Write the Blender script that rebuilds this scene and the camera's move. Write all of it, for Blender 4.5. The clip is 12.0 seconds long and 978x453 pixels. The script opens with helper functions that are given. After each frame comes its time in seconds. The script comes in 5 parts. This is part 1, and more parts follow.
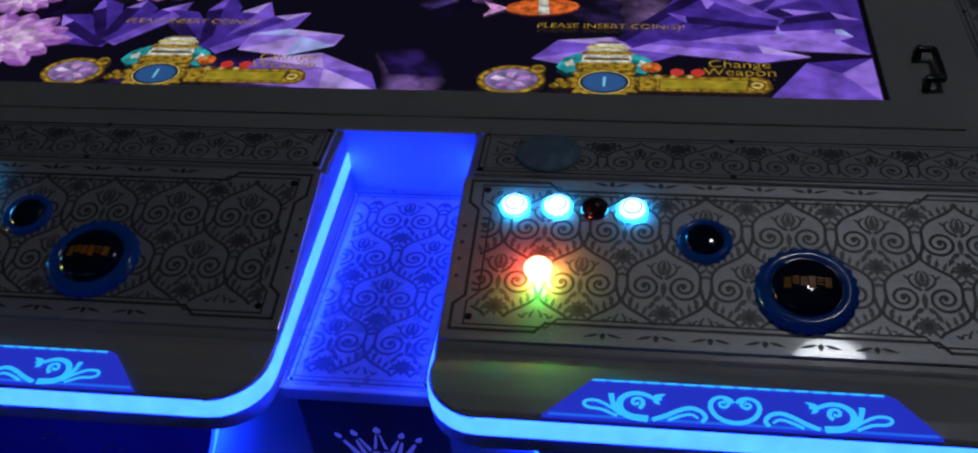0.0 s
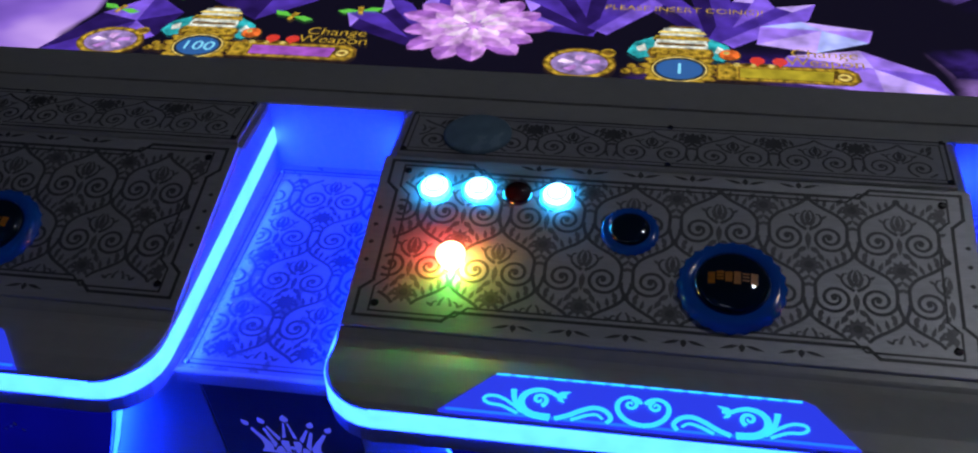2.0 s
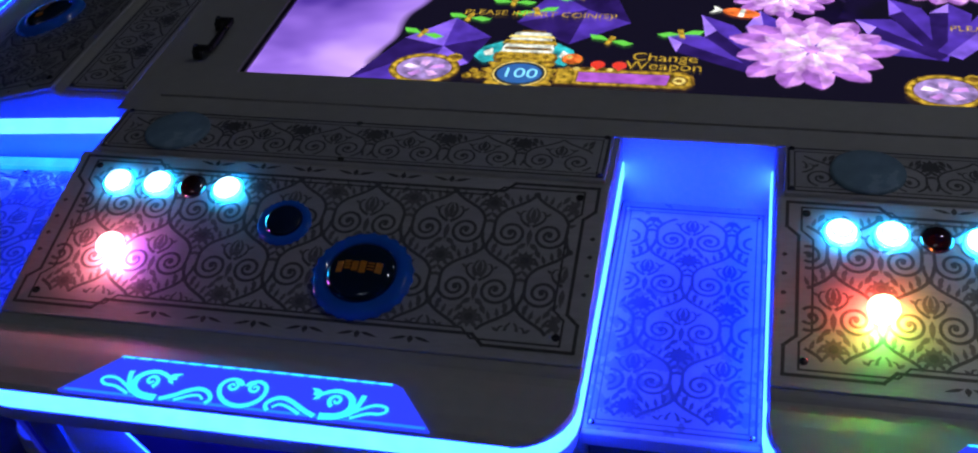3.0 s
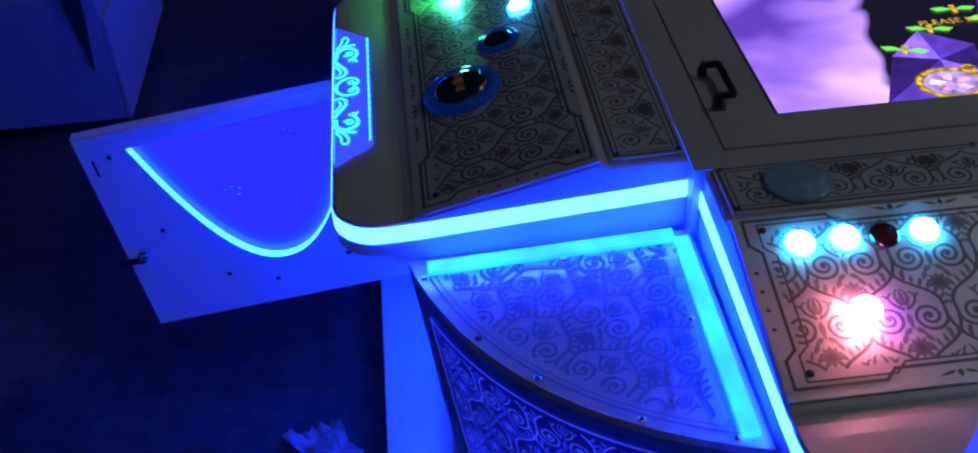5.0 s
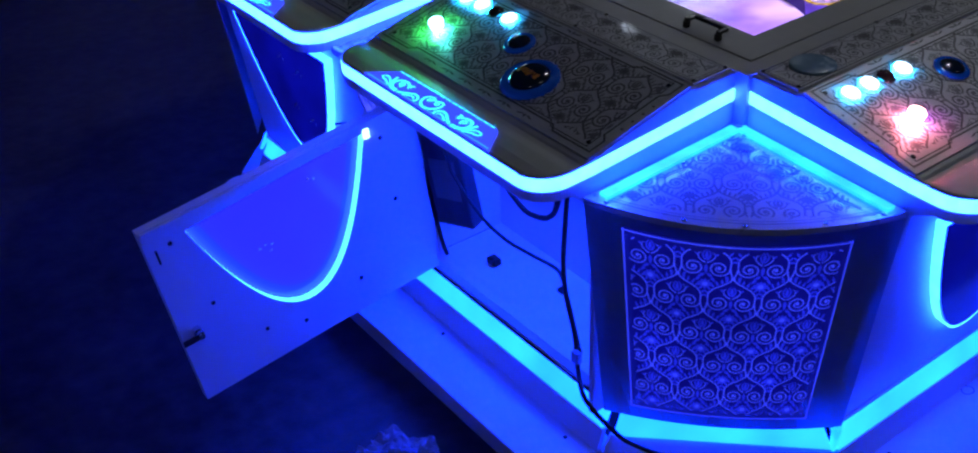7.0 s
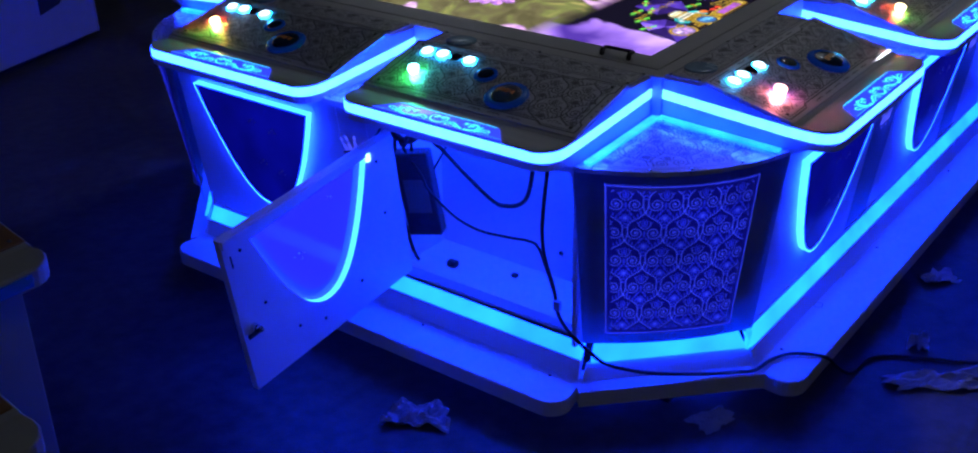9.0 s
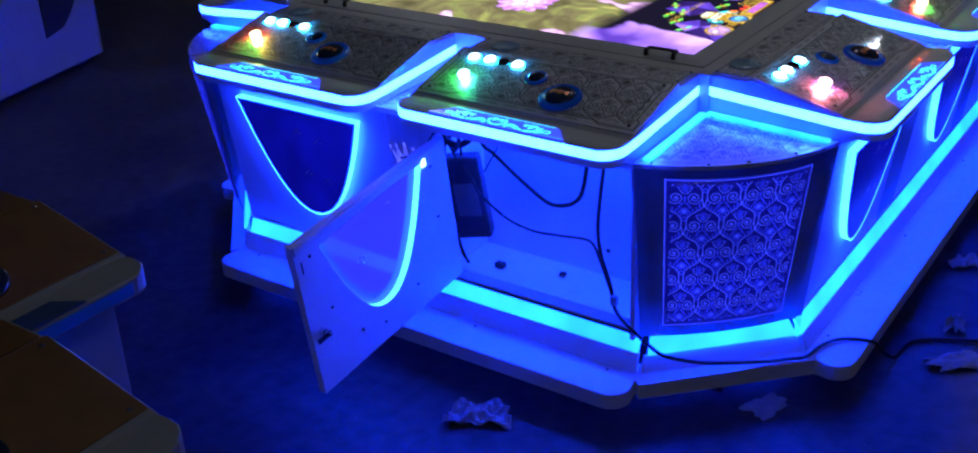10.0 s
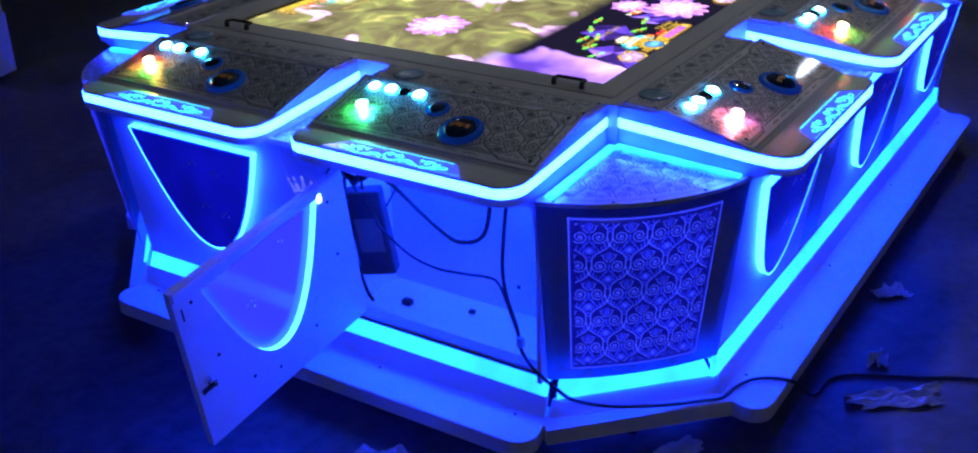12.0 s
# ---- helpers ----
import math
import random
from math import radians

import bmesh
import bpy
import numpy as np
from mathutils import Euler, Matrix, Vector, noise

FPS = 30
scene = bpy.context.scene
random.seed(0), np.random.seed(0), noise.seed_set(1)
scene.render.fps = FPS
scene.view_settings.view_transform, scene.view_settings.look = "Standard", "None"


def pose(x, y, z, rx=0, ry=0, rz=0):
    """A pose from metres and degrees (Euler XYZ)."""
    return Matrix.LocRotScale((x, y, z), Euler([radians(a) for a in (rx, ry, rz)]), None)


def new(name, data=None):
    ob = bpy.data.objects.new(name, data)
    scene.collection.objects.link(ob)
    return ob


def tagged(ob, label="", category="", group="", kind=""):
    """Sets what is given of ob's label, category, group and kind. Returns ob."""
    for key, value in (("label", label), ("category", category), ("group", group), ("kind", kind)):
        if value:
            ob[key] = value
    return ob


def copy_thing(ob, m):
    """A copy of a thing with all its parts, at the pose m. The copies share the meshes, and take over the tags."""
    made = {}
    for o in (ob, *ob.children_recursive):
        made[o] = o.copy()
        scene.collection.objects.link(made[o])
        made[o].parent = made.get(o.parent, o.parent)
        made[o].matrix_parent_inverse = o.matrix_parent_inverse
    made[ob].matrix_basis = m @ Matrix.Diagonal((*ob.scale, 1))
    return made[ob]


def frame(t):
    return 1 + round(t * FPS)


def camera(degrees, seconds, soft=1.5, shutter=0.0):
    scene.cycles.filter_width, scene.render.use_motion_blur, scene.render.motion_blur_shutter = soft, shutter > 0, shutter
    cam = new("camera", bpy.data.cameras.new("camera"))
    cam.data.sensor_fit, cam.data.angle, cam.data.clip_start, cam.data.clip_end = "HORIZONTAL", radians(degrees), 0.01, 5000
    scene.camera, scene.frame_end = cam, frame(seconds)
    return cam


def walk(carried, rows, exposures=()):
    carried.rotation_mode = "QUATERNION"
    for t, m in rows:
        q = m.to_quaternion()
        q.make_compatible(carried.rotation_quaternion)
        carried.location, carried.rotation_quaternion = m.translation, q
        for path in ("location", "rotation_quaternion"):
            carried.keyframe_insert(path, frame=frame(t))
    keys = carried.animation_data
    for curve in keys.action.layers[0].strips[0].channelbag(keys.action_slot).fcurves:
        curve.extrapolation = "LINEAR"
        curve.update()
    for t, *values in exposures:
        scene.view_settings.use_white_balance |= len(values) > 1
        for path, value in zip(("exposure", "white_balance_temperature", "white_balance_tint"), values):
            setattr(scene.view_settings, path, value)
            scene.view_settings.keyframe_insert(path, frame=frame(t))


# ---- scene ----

# ---------------------------------------------------------------- camera
cam = camera(46.47, 12.0, soft=2.1)
ROWS = [
    (0.0, 0.663, -1.117, 1.488, 52.50, 3.20, 7.75),
    (0.5, 0.586, -1.076, 1.495, 52.61, 3.27, 10.85),
    (1.0, 0.341, -1.118, 1.476, 54.39, 3.56, 9.48),
    (1.5, 0.165, -1.126, 1.468, 53.27, 2.67, 11.43),
    (2.0, 0.004, -1.055, 1.442, 51.94, 2.23, 9.53),
    (2.5, -0.140, -0.999, 1.458, 50.47, 4.20, 10.87),
    (3.0, -0.342, -1.024, 1.448, 51.90, 3.92, 11.74),
    (3.5, -0.607, -1.062, 1.456, 53.63, 3.57, 7.58),
    (3.7, -0.678, -1.049, 1.436, 53.70, 2.80, 7.40),
    (5.3, -1.495, -0.962, 1.484, 52.07, 3.59, -10.26),
    (5.5, -1.590, -0.936, 1.495, 52.16, 4.01, -13.55),
    (6.0, -1.856, -0.872, 1.558, 51.44, 4.16, -26.22),
    (6.5, -2.087, -0.937, 1.552, 53.65, 2.95, -32.56),
    (7.0, -2.317, -1.058, 1.564, 56.27, 2.31, -37.01),
    (7.2, -2.364, -1.087, 1.583, 56.58, 2.36, -38.15),
    (8.8, -3.130, -1.144, 1.613, 63.15, 1.71, -51.40),
    (9.0, -3.176, -1.140, 1.607, 63.10, 1.08, -53.06),
    (9.5, -3.286, -1.075, 1.605, 63.32, 1.58, -54.41),
    (10.0, -3.351, -1.010, 1.610, 63.75, 2.12, -55.52),
    (10.5, -3.389, -0.974, 1.633, 63.94, 2.01, -54.29),
    (11.0, -3.389, -0.962, 1.604, 64.58, 1.10, -54.66),
    (11.5, -3.282, -0.999, 1.587, 63.96, 1.49, -58.32),
    (12.0, -3.157, -1.033, 1.613, 63.98, 1.51, -57.58),
]
walk(cam, [(t, pose(x, y, z, a, b, c)) for t, x, y, z, a, b, c in ROWS],
     [(0, -0.62), (1.0, -0.25), (2.0, 0.05), (3.5, 0.60), (5.5, 0.98), (6.2, 1.05), (7.0, 1.0), (9.0, 0.70), (9.5, 1.0), (10.0, 1.25), (10.5, 1.5), (12.0, 1.5)])

# ---------------------------------------------------------------- world and room light
world = bpy.data.worlds.new("dark_hall")
scene.world = world
world.use_nodes = True
world.node_tree.nodes["Background"].inputs[0].default_value = (0.35, 0.38, 1.0, 1)
world.node_tree.nodes["Background"].inputs[1].default_value = 0.001

TOP = 0.76                      # height of the flat table rim above the floor
PITCH, PITCH_S = 0.75, 0.685    # spacing of the player places, long and short sides
MID = 0.6625                    # the table's middle line
SIDE = 1.0546                   # half length to the short consoles' back edge
HW = 0.295                      # half width of a console


# ---------------------------------------------------------------- materials
def mat(name, base, rough=0.5, metal=0.0, spread=0.15, scale=40.0, bump=0.0, bump_scale=200.0, stretch=None, coat=0.0):
    m = bpy.data.materials.new(name)
    m.use_nodes = True
    nt = m.node_tree
    n, l = nt.nodes, nt.links
    p = n["Principled BSDF"]
    p.inputs["Metallic"].default_value = metal
    p.inputs["Coat Weight"].default_value = coat
    p.inputs["Coat Roughness"].default_value = 0.045
    co = n.new("ShaderNodeTexCoord")
    mp = n.new("ShaderNodeMapping")
    l.new(co.outputs["Object"], mp.inputs["Vector"])
    if stretch:
        mp.inputs["Scale"].default_value = stretch
    a = n.new("ShaderNodeTexNoise")
    a.inputs["Scale"].default_value, a.inputs["Detail"].default_value = scale, 6
    b = n.new("ShaderNodeTexNoise")
    b.inputs["Scale"].default_value, b.inputs["Detail"].default_value = scale / 9, 4
    for q in (a, b):
        l.new(mp.outputs[0], q.inputs["Vector"])
    s = n.new("ShaderNodeMath")
    s.operation = "ADD"
    l.new(a.outputs[0], s.inputs[0])
    l.new(b.outputs[0], s.inputs[1])
    r = n.new("ShaderNodeMapRange")
    r.inputs[1].default_value, r.inputs[2].default_value = 0.6, 1.4
    r.inputs[3].default_value, r.inputs[4].default_value = 1 - spread, 1 + spread
    l.new(s.outputs[0], r.inputs[0])
    mx = n.new("ShaderNodeVectorMath")
    mx.operation = "SCALE"
    mx.inputs[0].default_value = base
    l.new(r.outputs[0], mx.inputs["Scale"])
    l.new(mx.outputs[0], p.inputs["Base Color"])
    rr = n.new("ShaderNodeMapRange")
    rr.inputs[1].default_value, rr.inputs[2].default_value = 0.6, 1.4
    rr.inputs[3].default_value, rr.inputs[4].default_value = rough * 0.85, min(1, rough * 1.2)
    l.new(s.outputs[0], rr.inputs[0])
    l.new(rr.outputs[0], p.inputs["Roughness"])
    if bump:
        c = n.new("ShaderNodeTexNoise")
        c.inputs["Scale"].default_value, c.inputs["Detail"].default_value = bump_scale, 4
        l.new(mp.outputs[0], c.inputs["Vector"])
        bp = n.new("ShaderNodeBump")
        bp.inputs["Strength"].default_value, bp.inputs["Distance"].default_value = bump, 0.002
        l.new(c.outputs[0], bp.inputs["Height"])
        l.new(bp.outputs[0], p.inputs["Normal"])
    return m


def glow(name, color, strength, base=(0.3, 0.35, 0.4), rough=0.3, ripple=0.0, ripple_scale=60.0):
    m = bpy.data.materials.new(name)
    m.use_nodes = True
    n, l = m.node_tree.nodes, m.node_tree.links
    p = n["Principled BSDF"]
    p.inputs["Base Color"].default_value = (*base, 1)
    p.inputs["Roughness"].default_value = rough
    p.inputs["Emission Color"].default_value = (*color, 1)
    p.inputs["Emission Strength"].default_value = strength
    if ripple:
        co = n.new("ShaderNodeTexCoord")
        a = n.new("ShaderNodeTexNoise")
        a.inputs["Scale"].default_value = ripple_scale
        l.new(co.outputs["Object"], a.inputs["Vector"])
        r = n.new("ShaderNodeMapRange")
        r.inputs[1].default_value, r.inputs[2].default_value = 0.3, 0.7
        r.inputs[3].default_value, r.inputs[4].default_value = strength * (1 - ripple), strength * (1 + ripple)
        l.new(a.outputs[0], r.inputs[0])
        l.new(r.outputs[0], p.inputs["Emission Strength"])
    return m


BLUE = (0.0035, 0.030, 1.0)
silver = mat("silver_paint", (0.46, 0.45, 0.44), 0.38, 0.12, 0.08, 60, 0.05, 900)
steel = mat("etched_steel", (0.60, 0.595, 0.63), 0.42, 0.32, 0.16, 70, 0.08, 500, (1, 5, 1), 0.8)
etch = mat("etched_ink", (0.150, 0.146, 0.160), 0.45, 0.2, 0.30, 120, 0, 200, None, 0.6)
etch_leaf = mat("etched_leaves", (0.215, 0.21, 0.225), 0.45, 0.2, 0.30, 120, 0, 200, None, 0.6)
etch_line = mat("etched_border", (0.10, 0.098, 0.105), 0.45, 0.2, 0.25, 120)
white = mat("white_paint", (0.74, 0.74, 0.76), 0.42, 0, 0.06, 14, 0.04, 300)
tray_sheet = mat("tray_sheet", (0.62, 0.62, 0.66), 0.28, 0.3, 0.14, 50, 0.06, 400, None, 1.0)
tray_ink = mat("tray_ink", (0.18, 0.18, 0.24), 0.4, 0.2, 0.2, 90)
dark_frame = mat("charcoal_paint", (0.16, 0.16, 0.16), 0.42, 0.1, 0.10, 50, 0.06, 700)
adapter_black = mat("scuffed_black_plastic", (0.045, 0.044, 0.05), 0.4, 0, 0.3, 60)
black = mat("black_plastic", (0.012, 0.012, 0.013), 0.28, 0, 0.2, 60)
rubber = mat("cable_rubber", (0.012, 0.011, 0.012), 0.5, 0, 0.25, 150)
chrome = mat("chrome", (0.7, 0.7, 0.7), 0.18, 1.0, 0.06, 80)
shield_blue = glow("edge_lit_smoked_acrylic", (0.006, 0.008, 1.0), 0.115, (0.03, 0.035, 0.12), 0.12, 0.35, 7)
disc_blue = mat("smoked_blue_disc", (0.22, 0.34, 0.46), 0.25, 0, 0.2, 60)
print_white = mat("white_print", (0.85, 0.86, 0.88), 0.5, 0, 0.1, 120)
gasket = mat("black_gasket", (0.01, 0.01, 0.01), 0.5, 0, 0.2, 80)
amber = mat("amber_protective_sheet", (0.19, 0.088, 0.025), 0.5, 0, 0.25, 18, 0.05, 120)
cab_white = mat("dull_white_board", (0.30, 0.30, 0.30), 0.5, 0, 0.10, 12, 0.05, 200)
film_white = mat("plastic_film", (0.34, 0.36, 0.42), 0.22, 0, 0.25, 30, 0.5, 45)
concrete = mat("dark_concrete", (0.046, 0.045, 0.046), 0.50, 0, 0.98, 20, 0.9, 26)
wall_paint = mat("dark_wall", (0.02, 0.02, 0.022), 0.8, 0, 0.3, 3)
ceiling_paint = mat("grey_ceiling", (0.12, 0.12, 0.12), 0.8, 0, 0.2, 2)
orange_print = mat("orange_print", (0.62, 0.21, 0.02), 0.4, 0, 0.3, 200)
# Faint emission imitates light inside the plastic; the spare lip strip shares it.
blue_plastic = glow("translucent_glow_blue_plastic", (0.006, 0.05, 0.50), 0.035, (0.008, 0.10, 0.46), 0.12, 0.35, 90)
dome_dark = mat("dark_dome", (0.004, 0.016, 0.04), 0.06, 0, 0.2, 60, 0.0, 200, None, 1.0)
red_dark = mat("dark_red_plastic", (0.022, 0.004, 0.004), 0.12, 0, 0.2, 80, 0.0, 200, None, 0.8)

led = glow("led_tube", (0.0062, 0.032, 1.0), 30.0, ripple=0.10, ripple_scale=45)
led_soft = glow("led_diffuser", (0.001, 0.030, 1.0), 14.0, ripple=0.30, ripple_scale=25)
led_base = glow("led_base_band", (0.001, 0.023, 1.0), 16.0, ripple=0.25, ripple_scale=7)
led_rim = glow("led_acrylic_rim", BLUE, 24.0, ripple=0.15, ripple_scale=40)
acrylic = glow("edge_lit_acrylic", (0.03, 0.055, 1.0), 0.75, (0.05, 0.06, 0.4), 0.1)
# Emission stands in for rim light spreading through the door's acrylic.
acrylic_deep = glow("emissive_blue_acrylic", (0.022, 0.024, 1.0), 0.55, (0.05, 0.06, 0.4), 0.1)
acrylic_cut = glow("edge_lit_engraving", (0.02, 0.50, 1.0), 1.5, (0.3, 0.4, 0.5), 0.4)
# Corner panel: its blue light is put into emission of backing, lines, leaves.
panel_back = glow("emissive_backing", (0.008, 0.010, 1.0), 0.085, (0.06, 0.06, 0.16), 0.3, 0.3, 9)
panel_line = glow("emissive_scroll", (0.030, 0.050, 1.0), 0.50, (0.13, 0.13, 0.36), 0.35, 0.25, 9)
panel_leaf = glow("emissive_leaves", (0.014, 0.026, 1.0), 0.36, (0.10, 0.10, 0.30), 0.35, 0.35, 9)
# Crown print on the posts is brightened by emission of its own.
crown_print = glow("emissive_crown_print", (0.10, 0.12, 1.0), 0.55, (0.5, 0.5, 0.6), 0.4)
button_lit = glow("lit_button", (0.72, 0.95, 1.0), 2.6, (0.8, 0.8, 0.8), 0.25)
button_ring = glow("lit_button_ring", (0.004, 0.40, 1.0), 64.0, (0.2, 0.4, 0.5), 0.3)
button_groove = glow("button_groove", (0.30, 0.70, 1.0), 0.62, (0.5, 0.6, 0.7), 0.3)
door_end = glow("led_strip_end", (0.35, 0.80, 1.0), 2.2)
GLOWS = {
    "warm": glow("stick_warm", (1.0, 0.75, 0.35), 5.0), "red": glow("stick_red", (1.0, 0.06, 0.03), 120.0),
    "yellow": glow("stick_yellow", (1.0, 0.55, 0.06), 76.0), "green": glow("stick_green", (0.04, 1.0, 0.08), 86.0),
    "rose": glow("stick_rose", (1.0, 0.22, 0.30), 100.0), "pink": glow("stick_pink", (1.0, 0.45, 0.42), 5.0), "violet": glow("stick_violet", (0.45, 0.06, 1.0), 62.0),
    "cyan": glow("stick_cyan", (0.05, 0.75, 1.0), 42.0), "ice": glow("stick_ice", (0.25, 0.9, 1.0), 5.0)}


# ---------------------------------------------------------------- mesh helpers
def empty(name, m=None, **tags):
    ob = new(name)
    ob.empty_display_size = 0.05
    if m is not None:
        ob.matrix_basis = m
    return tagged(ob, **tags)


def mesh_of(name, verts, faces, material, smooth=False):
    me = bpy.data.meshes.new(name)
    me.from_pydata([tuple(v) for v in verts], [], faces)
    me.materials.append(material)
    if smooth:
        me.polygons.foreach_set("use_smooth", [True] * len(me.polygons))
    me.update()
    return me


def part(name, bm, material, parent, label="", smooth=False, fix=True):
    """Link a bmesh as one mesh object under a thing or a part."""
    me = bpy.data.meshes.new(name)
    if fix:
        bmesh.ops.recalc_face_normals(bm, faces=bm.faces)
    bm.to_mesh(me)
    bm.free()
    me.materials.append(material)
    if smooth:
        me.polygons.foreach_set("use_smooth", [True] * len(me.polygons))
    ob = new(name, me)
    ob.parent = parent
    return tagged(ob, label=label)


def part_data(name, me, parent, m=None, label=""):
    ob = new(name, me)
    ob.parent = parent
    if m is not None:
        ob.matrix_basis = m
    return tagged(ob, label=label, kind="stuff" if name in ("scrollwork", "small_print") else "")


def box_bm(x0, x1, y0, y1, z0, z1, bevel=0.0, bm=None):
    bm = bm or bmesh.new()
    vs = [bm.verts.new((x, y, z)) for x in (x0, x1) for y in (y0, y1) for z in (z0, z1)]
    fs = [bm.faces.new([vs[i] for i in f]) for f in ((0, 1, 3, 2), (4, 6, 7, 5), (0, 4, 5, 1), (2, 3, 7, 6), (0, 2, 6, 4), (1, 5, 7, 3))]
    if bevel:
        es = list({e for f in fs for e in f.edges})
        bmesh.ops.bevel(bm, geom=es, offset=bevel, segments=2, profile=0.5, affect="EDGES")
    return bm


def loft(rings, closed=True, cap=True, bm=None):
    bm = bm or bmesh.new()
    rs = [[bm.verts.new(p) for p in ring] for ring in rings]
    n = len(rs[0])
    for a, b in zip(rs, rs[1:]):
        for i in range(n if closed else n - 1):
            j = (i + 1) % n
            bm.faces.new((a[i], a[j], b[j], b[i]))
    if cap and closed:
        bm.faces.new(rs[0][::-1])
        bm.faces.new(rs[-1])
    return bm


def lathe_bm(profile, seg=32, bm=None, at=(0, 0, 0)):
    bm = bm or bmesh.new()
    rings = []
    for r, z in profile:
        if r < 1e-6:
            rings.append([bm.verts.new((at[0], at[1], at[2] + z))])
        else:
            rings.append([bm.verts.new((at[0] + r * math.cos(2 * math.pi * i / seg), at[1] + r * math.sin(2 * math.pi * i / seg), at[2] + z)) for i in range(seg)])
    for a, b in zip(rings, rings[1:]):
        for i in range(seg):
            j = (i + 1) % seg
            if len(a) == 1 and len(b) > 1:
                bm.faces.new((a[0], b[j], b[i]))
            elif len(b) == 1 and len(a) > 1:
                bm.faces.new((a[i], a[j], b[0]))
            elif len(a) > 1:
                bm.faces.new((a[i], a[j], b[j], b[i]))
    return bm


def tube_bm(points, radius, seg=8, bm=None):
    bm = bm or bmesh.new()
    pts = [Vector(p) for p in points]
    rings = []
    for i, p in enumerate(pts):
        d = (pts[min(i + 1, len(pts) - 1)] - pts[max(i - 1, 0)]).normalized()
        a = d.cross(Vector((0.31, 0.17, 0.94)))
        a = a.normalized() if a.length > 1e-4 else Vector((1, 0, 0))
        b = d.cross(a)
        rings.append([p + radius * (math.cos(2 * math.pi * k / seg) * a + math.sin(2 * math.pi * k / seg) * b) for k in range(seg)])
    return loft(rings, bm=bm)


def smooth_path(points, steps=8):
    p = [Vector(q) for q in points]
    p = [2 * p[0] - p[1]] + p + [2 * p[-1] - p[-2]]
    out = []
    for i in range(1, len(p) - 2):
        for k in range(steps):
            t = k / steps
            out.append(0.5 * (2 * p[i] + (p[i + 1] - p[i - 1]) * t + (2 * p[i - 1] - 5 * p[i] + 4 * p[i + 1] - p[i + 2]) * t * t
                              + (3 * p[i] - p[i - 1] - 3 * p[i + 1] + p[i + 2]) * t ** 3))
    return out + [p[-2]]


class Inlay:
    """Flat ribbons and leaves, kept inside a given outline, on the plane z = 0."""

    def __init__(self, inside):
        self.v, self.f, self.inside = [], [], inside

    def quad(self, pts):
        if all(self.inside(x, y) for x, y in pts):
            k = len(self.v)
            self.v += [(x, y, 0) for x, y in pts]
            self.f.append(tuple(range(k, k + len(pts))))

    def ribbon(self, pts, w0, w1=None, mid=None):
        w1 = w0 if w1 is None else w1
        n = len(pts)
        side = []
        for i, (x, y) in enumerate(pts):
            a, b = pts[max(i - 1, 0)], pts[min(i + 1, n - 1)]
            dx, dy = b[0] - a[0], b[1] - a[1]
            d = math.hypot(dx, dy) or 1
            t = i / (n - 1)
            w = (w0 + (w1 - w0) * t if mid is None else w0 + (mid - w0) * math.sin(math.pi * t)) / 2
            side.append(((x - dy / d * w, y + dx / d * w), (x + dy / d * w, y - dx / d * w)))
        for (a, b), (c, d) in zip(side, side[1:]):
            self.quad((a, b, d, c))

    def line(self, pts, w):
        """A polyline with square mitred corners."""
        for (x0, y0), (x1, y1) in zip(pts, pts[1:]):
            d = math.hypot(x1 - x0, y1 - y0) or 1
            ux, uy = (x1 - x0) / d * w / 2, (y1 - y0) / d * w / 2
            self.quad(((x0 - ux - uy, y0 - uy + ux), (x0 - ux + uy, y0 - uy - ux), (x1 + ux + uy, y1 + uy - ux), (x1 + ux - uy, y1 + uy + ux)))

    def leaf(self, x, y, a, length, width):
        c, s = math.cos(a), math.sin(a)
        pr = ((0, 0), (0.3, 0.5), (0.6, 0.42), (1, 0), (0.6, -0.42), (0.3, -0.5))
        self.quad([(x + c * p * length - s * q * width, y + s * p * length + c * q * width) for p, q in pr])

    def disc(self, x, y, r):
        self.quad([(x + r * math.cos(k * math.pi / 4), y + r * math.sin(k * math.pi / 4)) for k in range(8)])

    def mesh(self, name, material):
        return mesh_of(name, self.v, self.f, material)


def spiral(cx, cy, r, turns, start, hand, tail):
    """From the eye of the scroll outwards, then along the tail's points."""
    n = int(14 * turns)
    pts = []
    for i in range(n + 1):
        t = i / n
        a = start + hand * 2 * math.pi * turns * t
        rr = r * (0.12 + 0.88 * t)
        pts.append((cx + rr * math.cos(a), cy + rr * math.sin(a)))
    return [(p.x, p.y) for p in smooth_path([(*q, 0) for q in pts[:-1]] + [(*q, 0) for q in [pts[-1]] + tail], 2)]


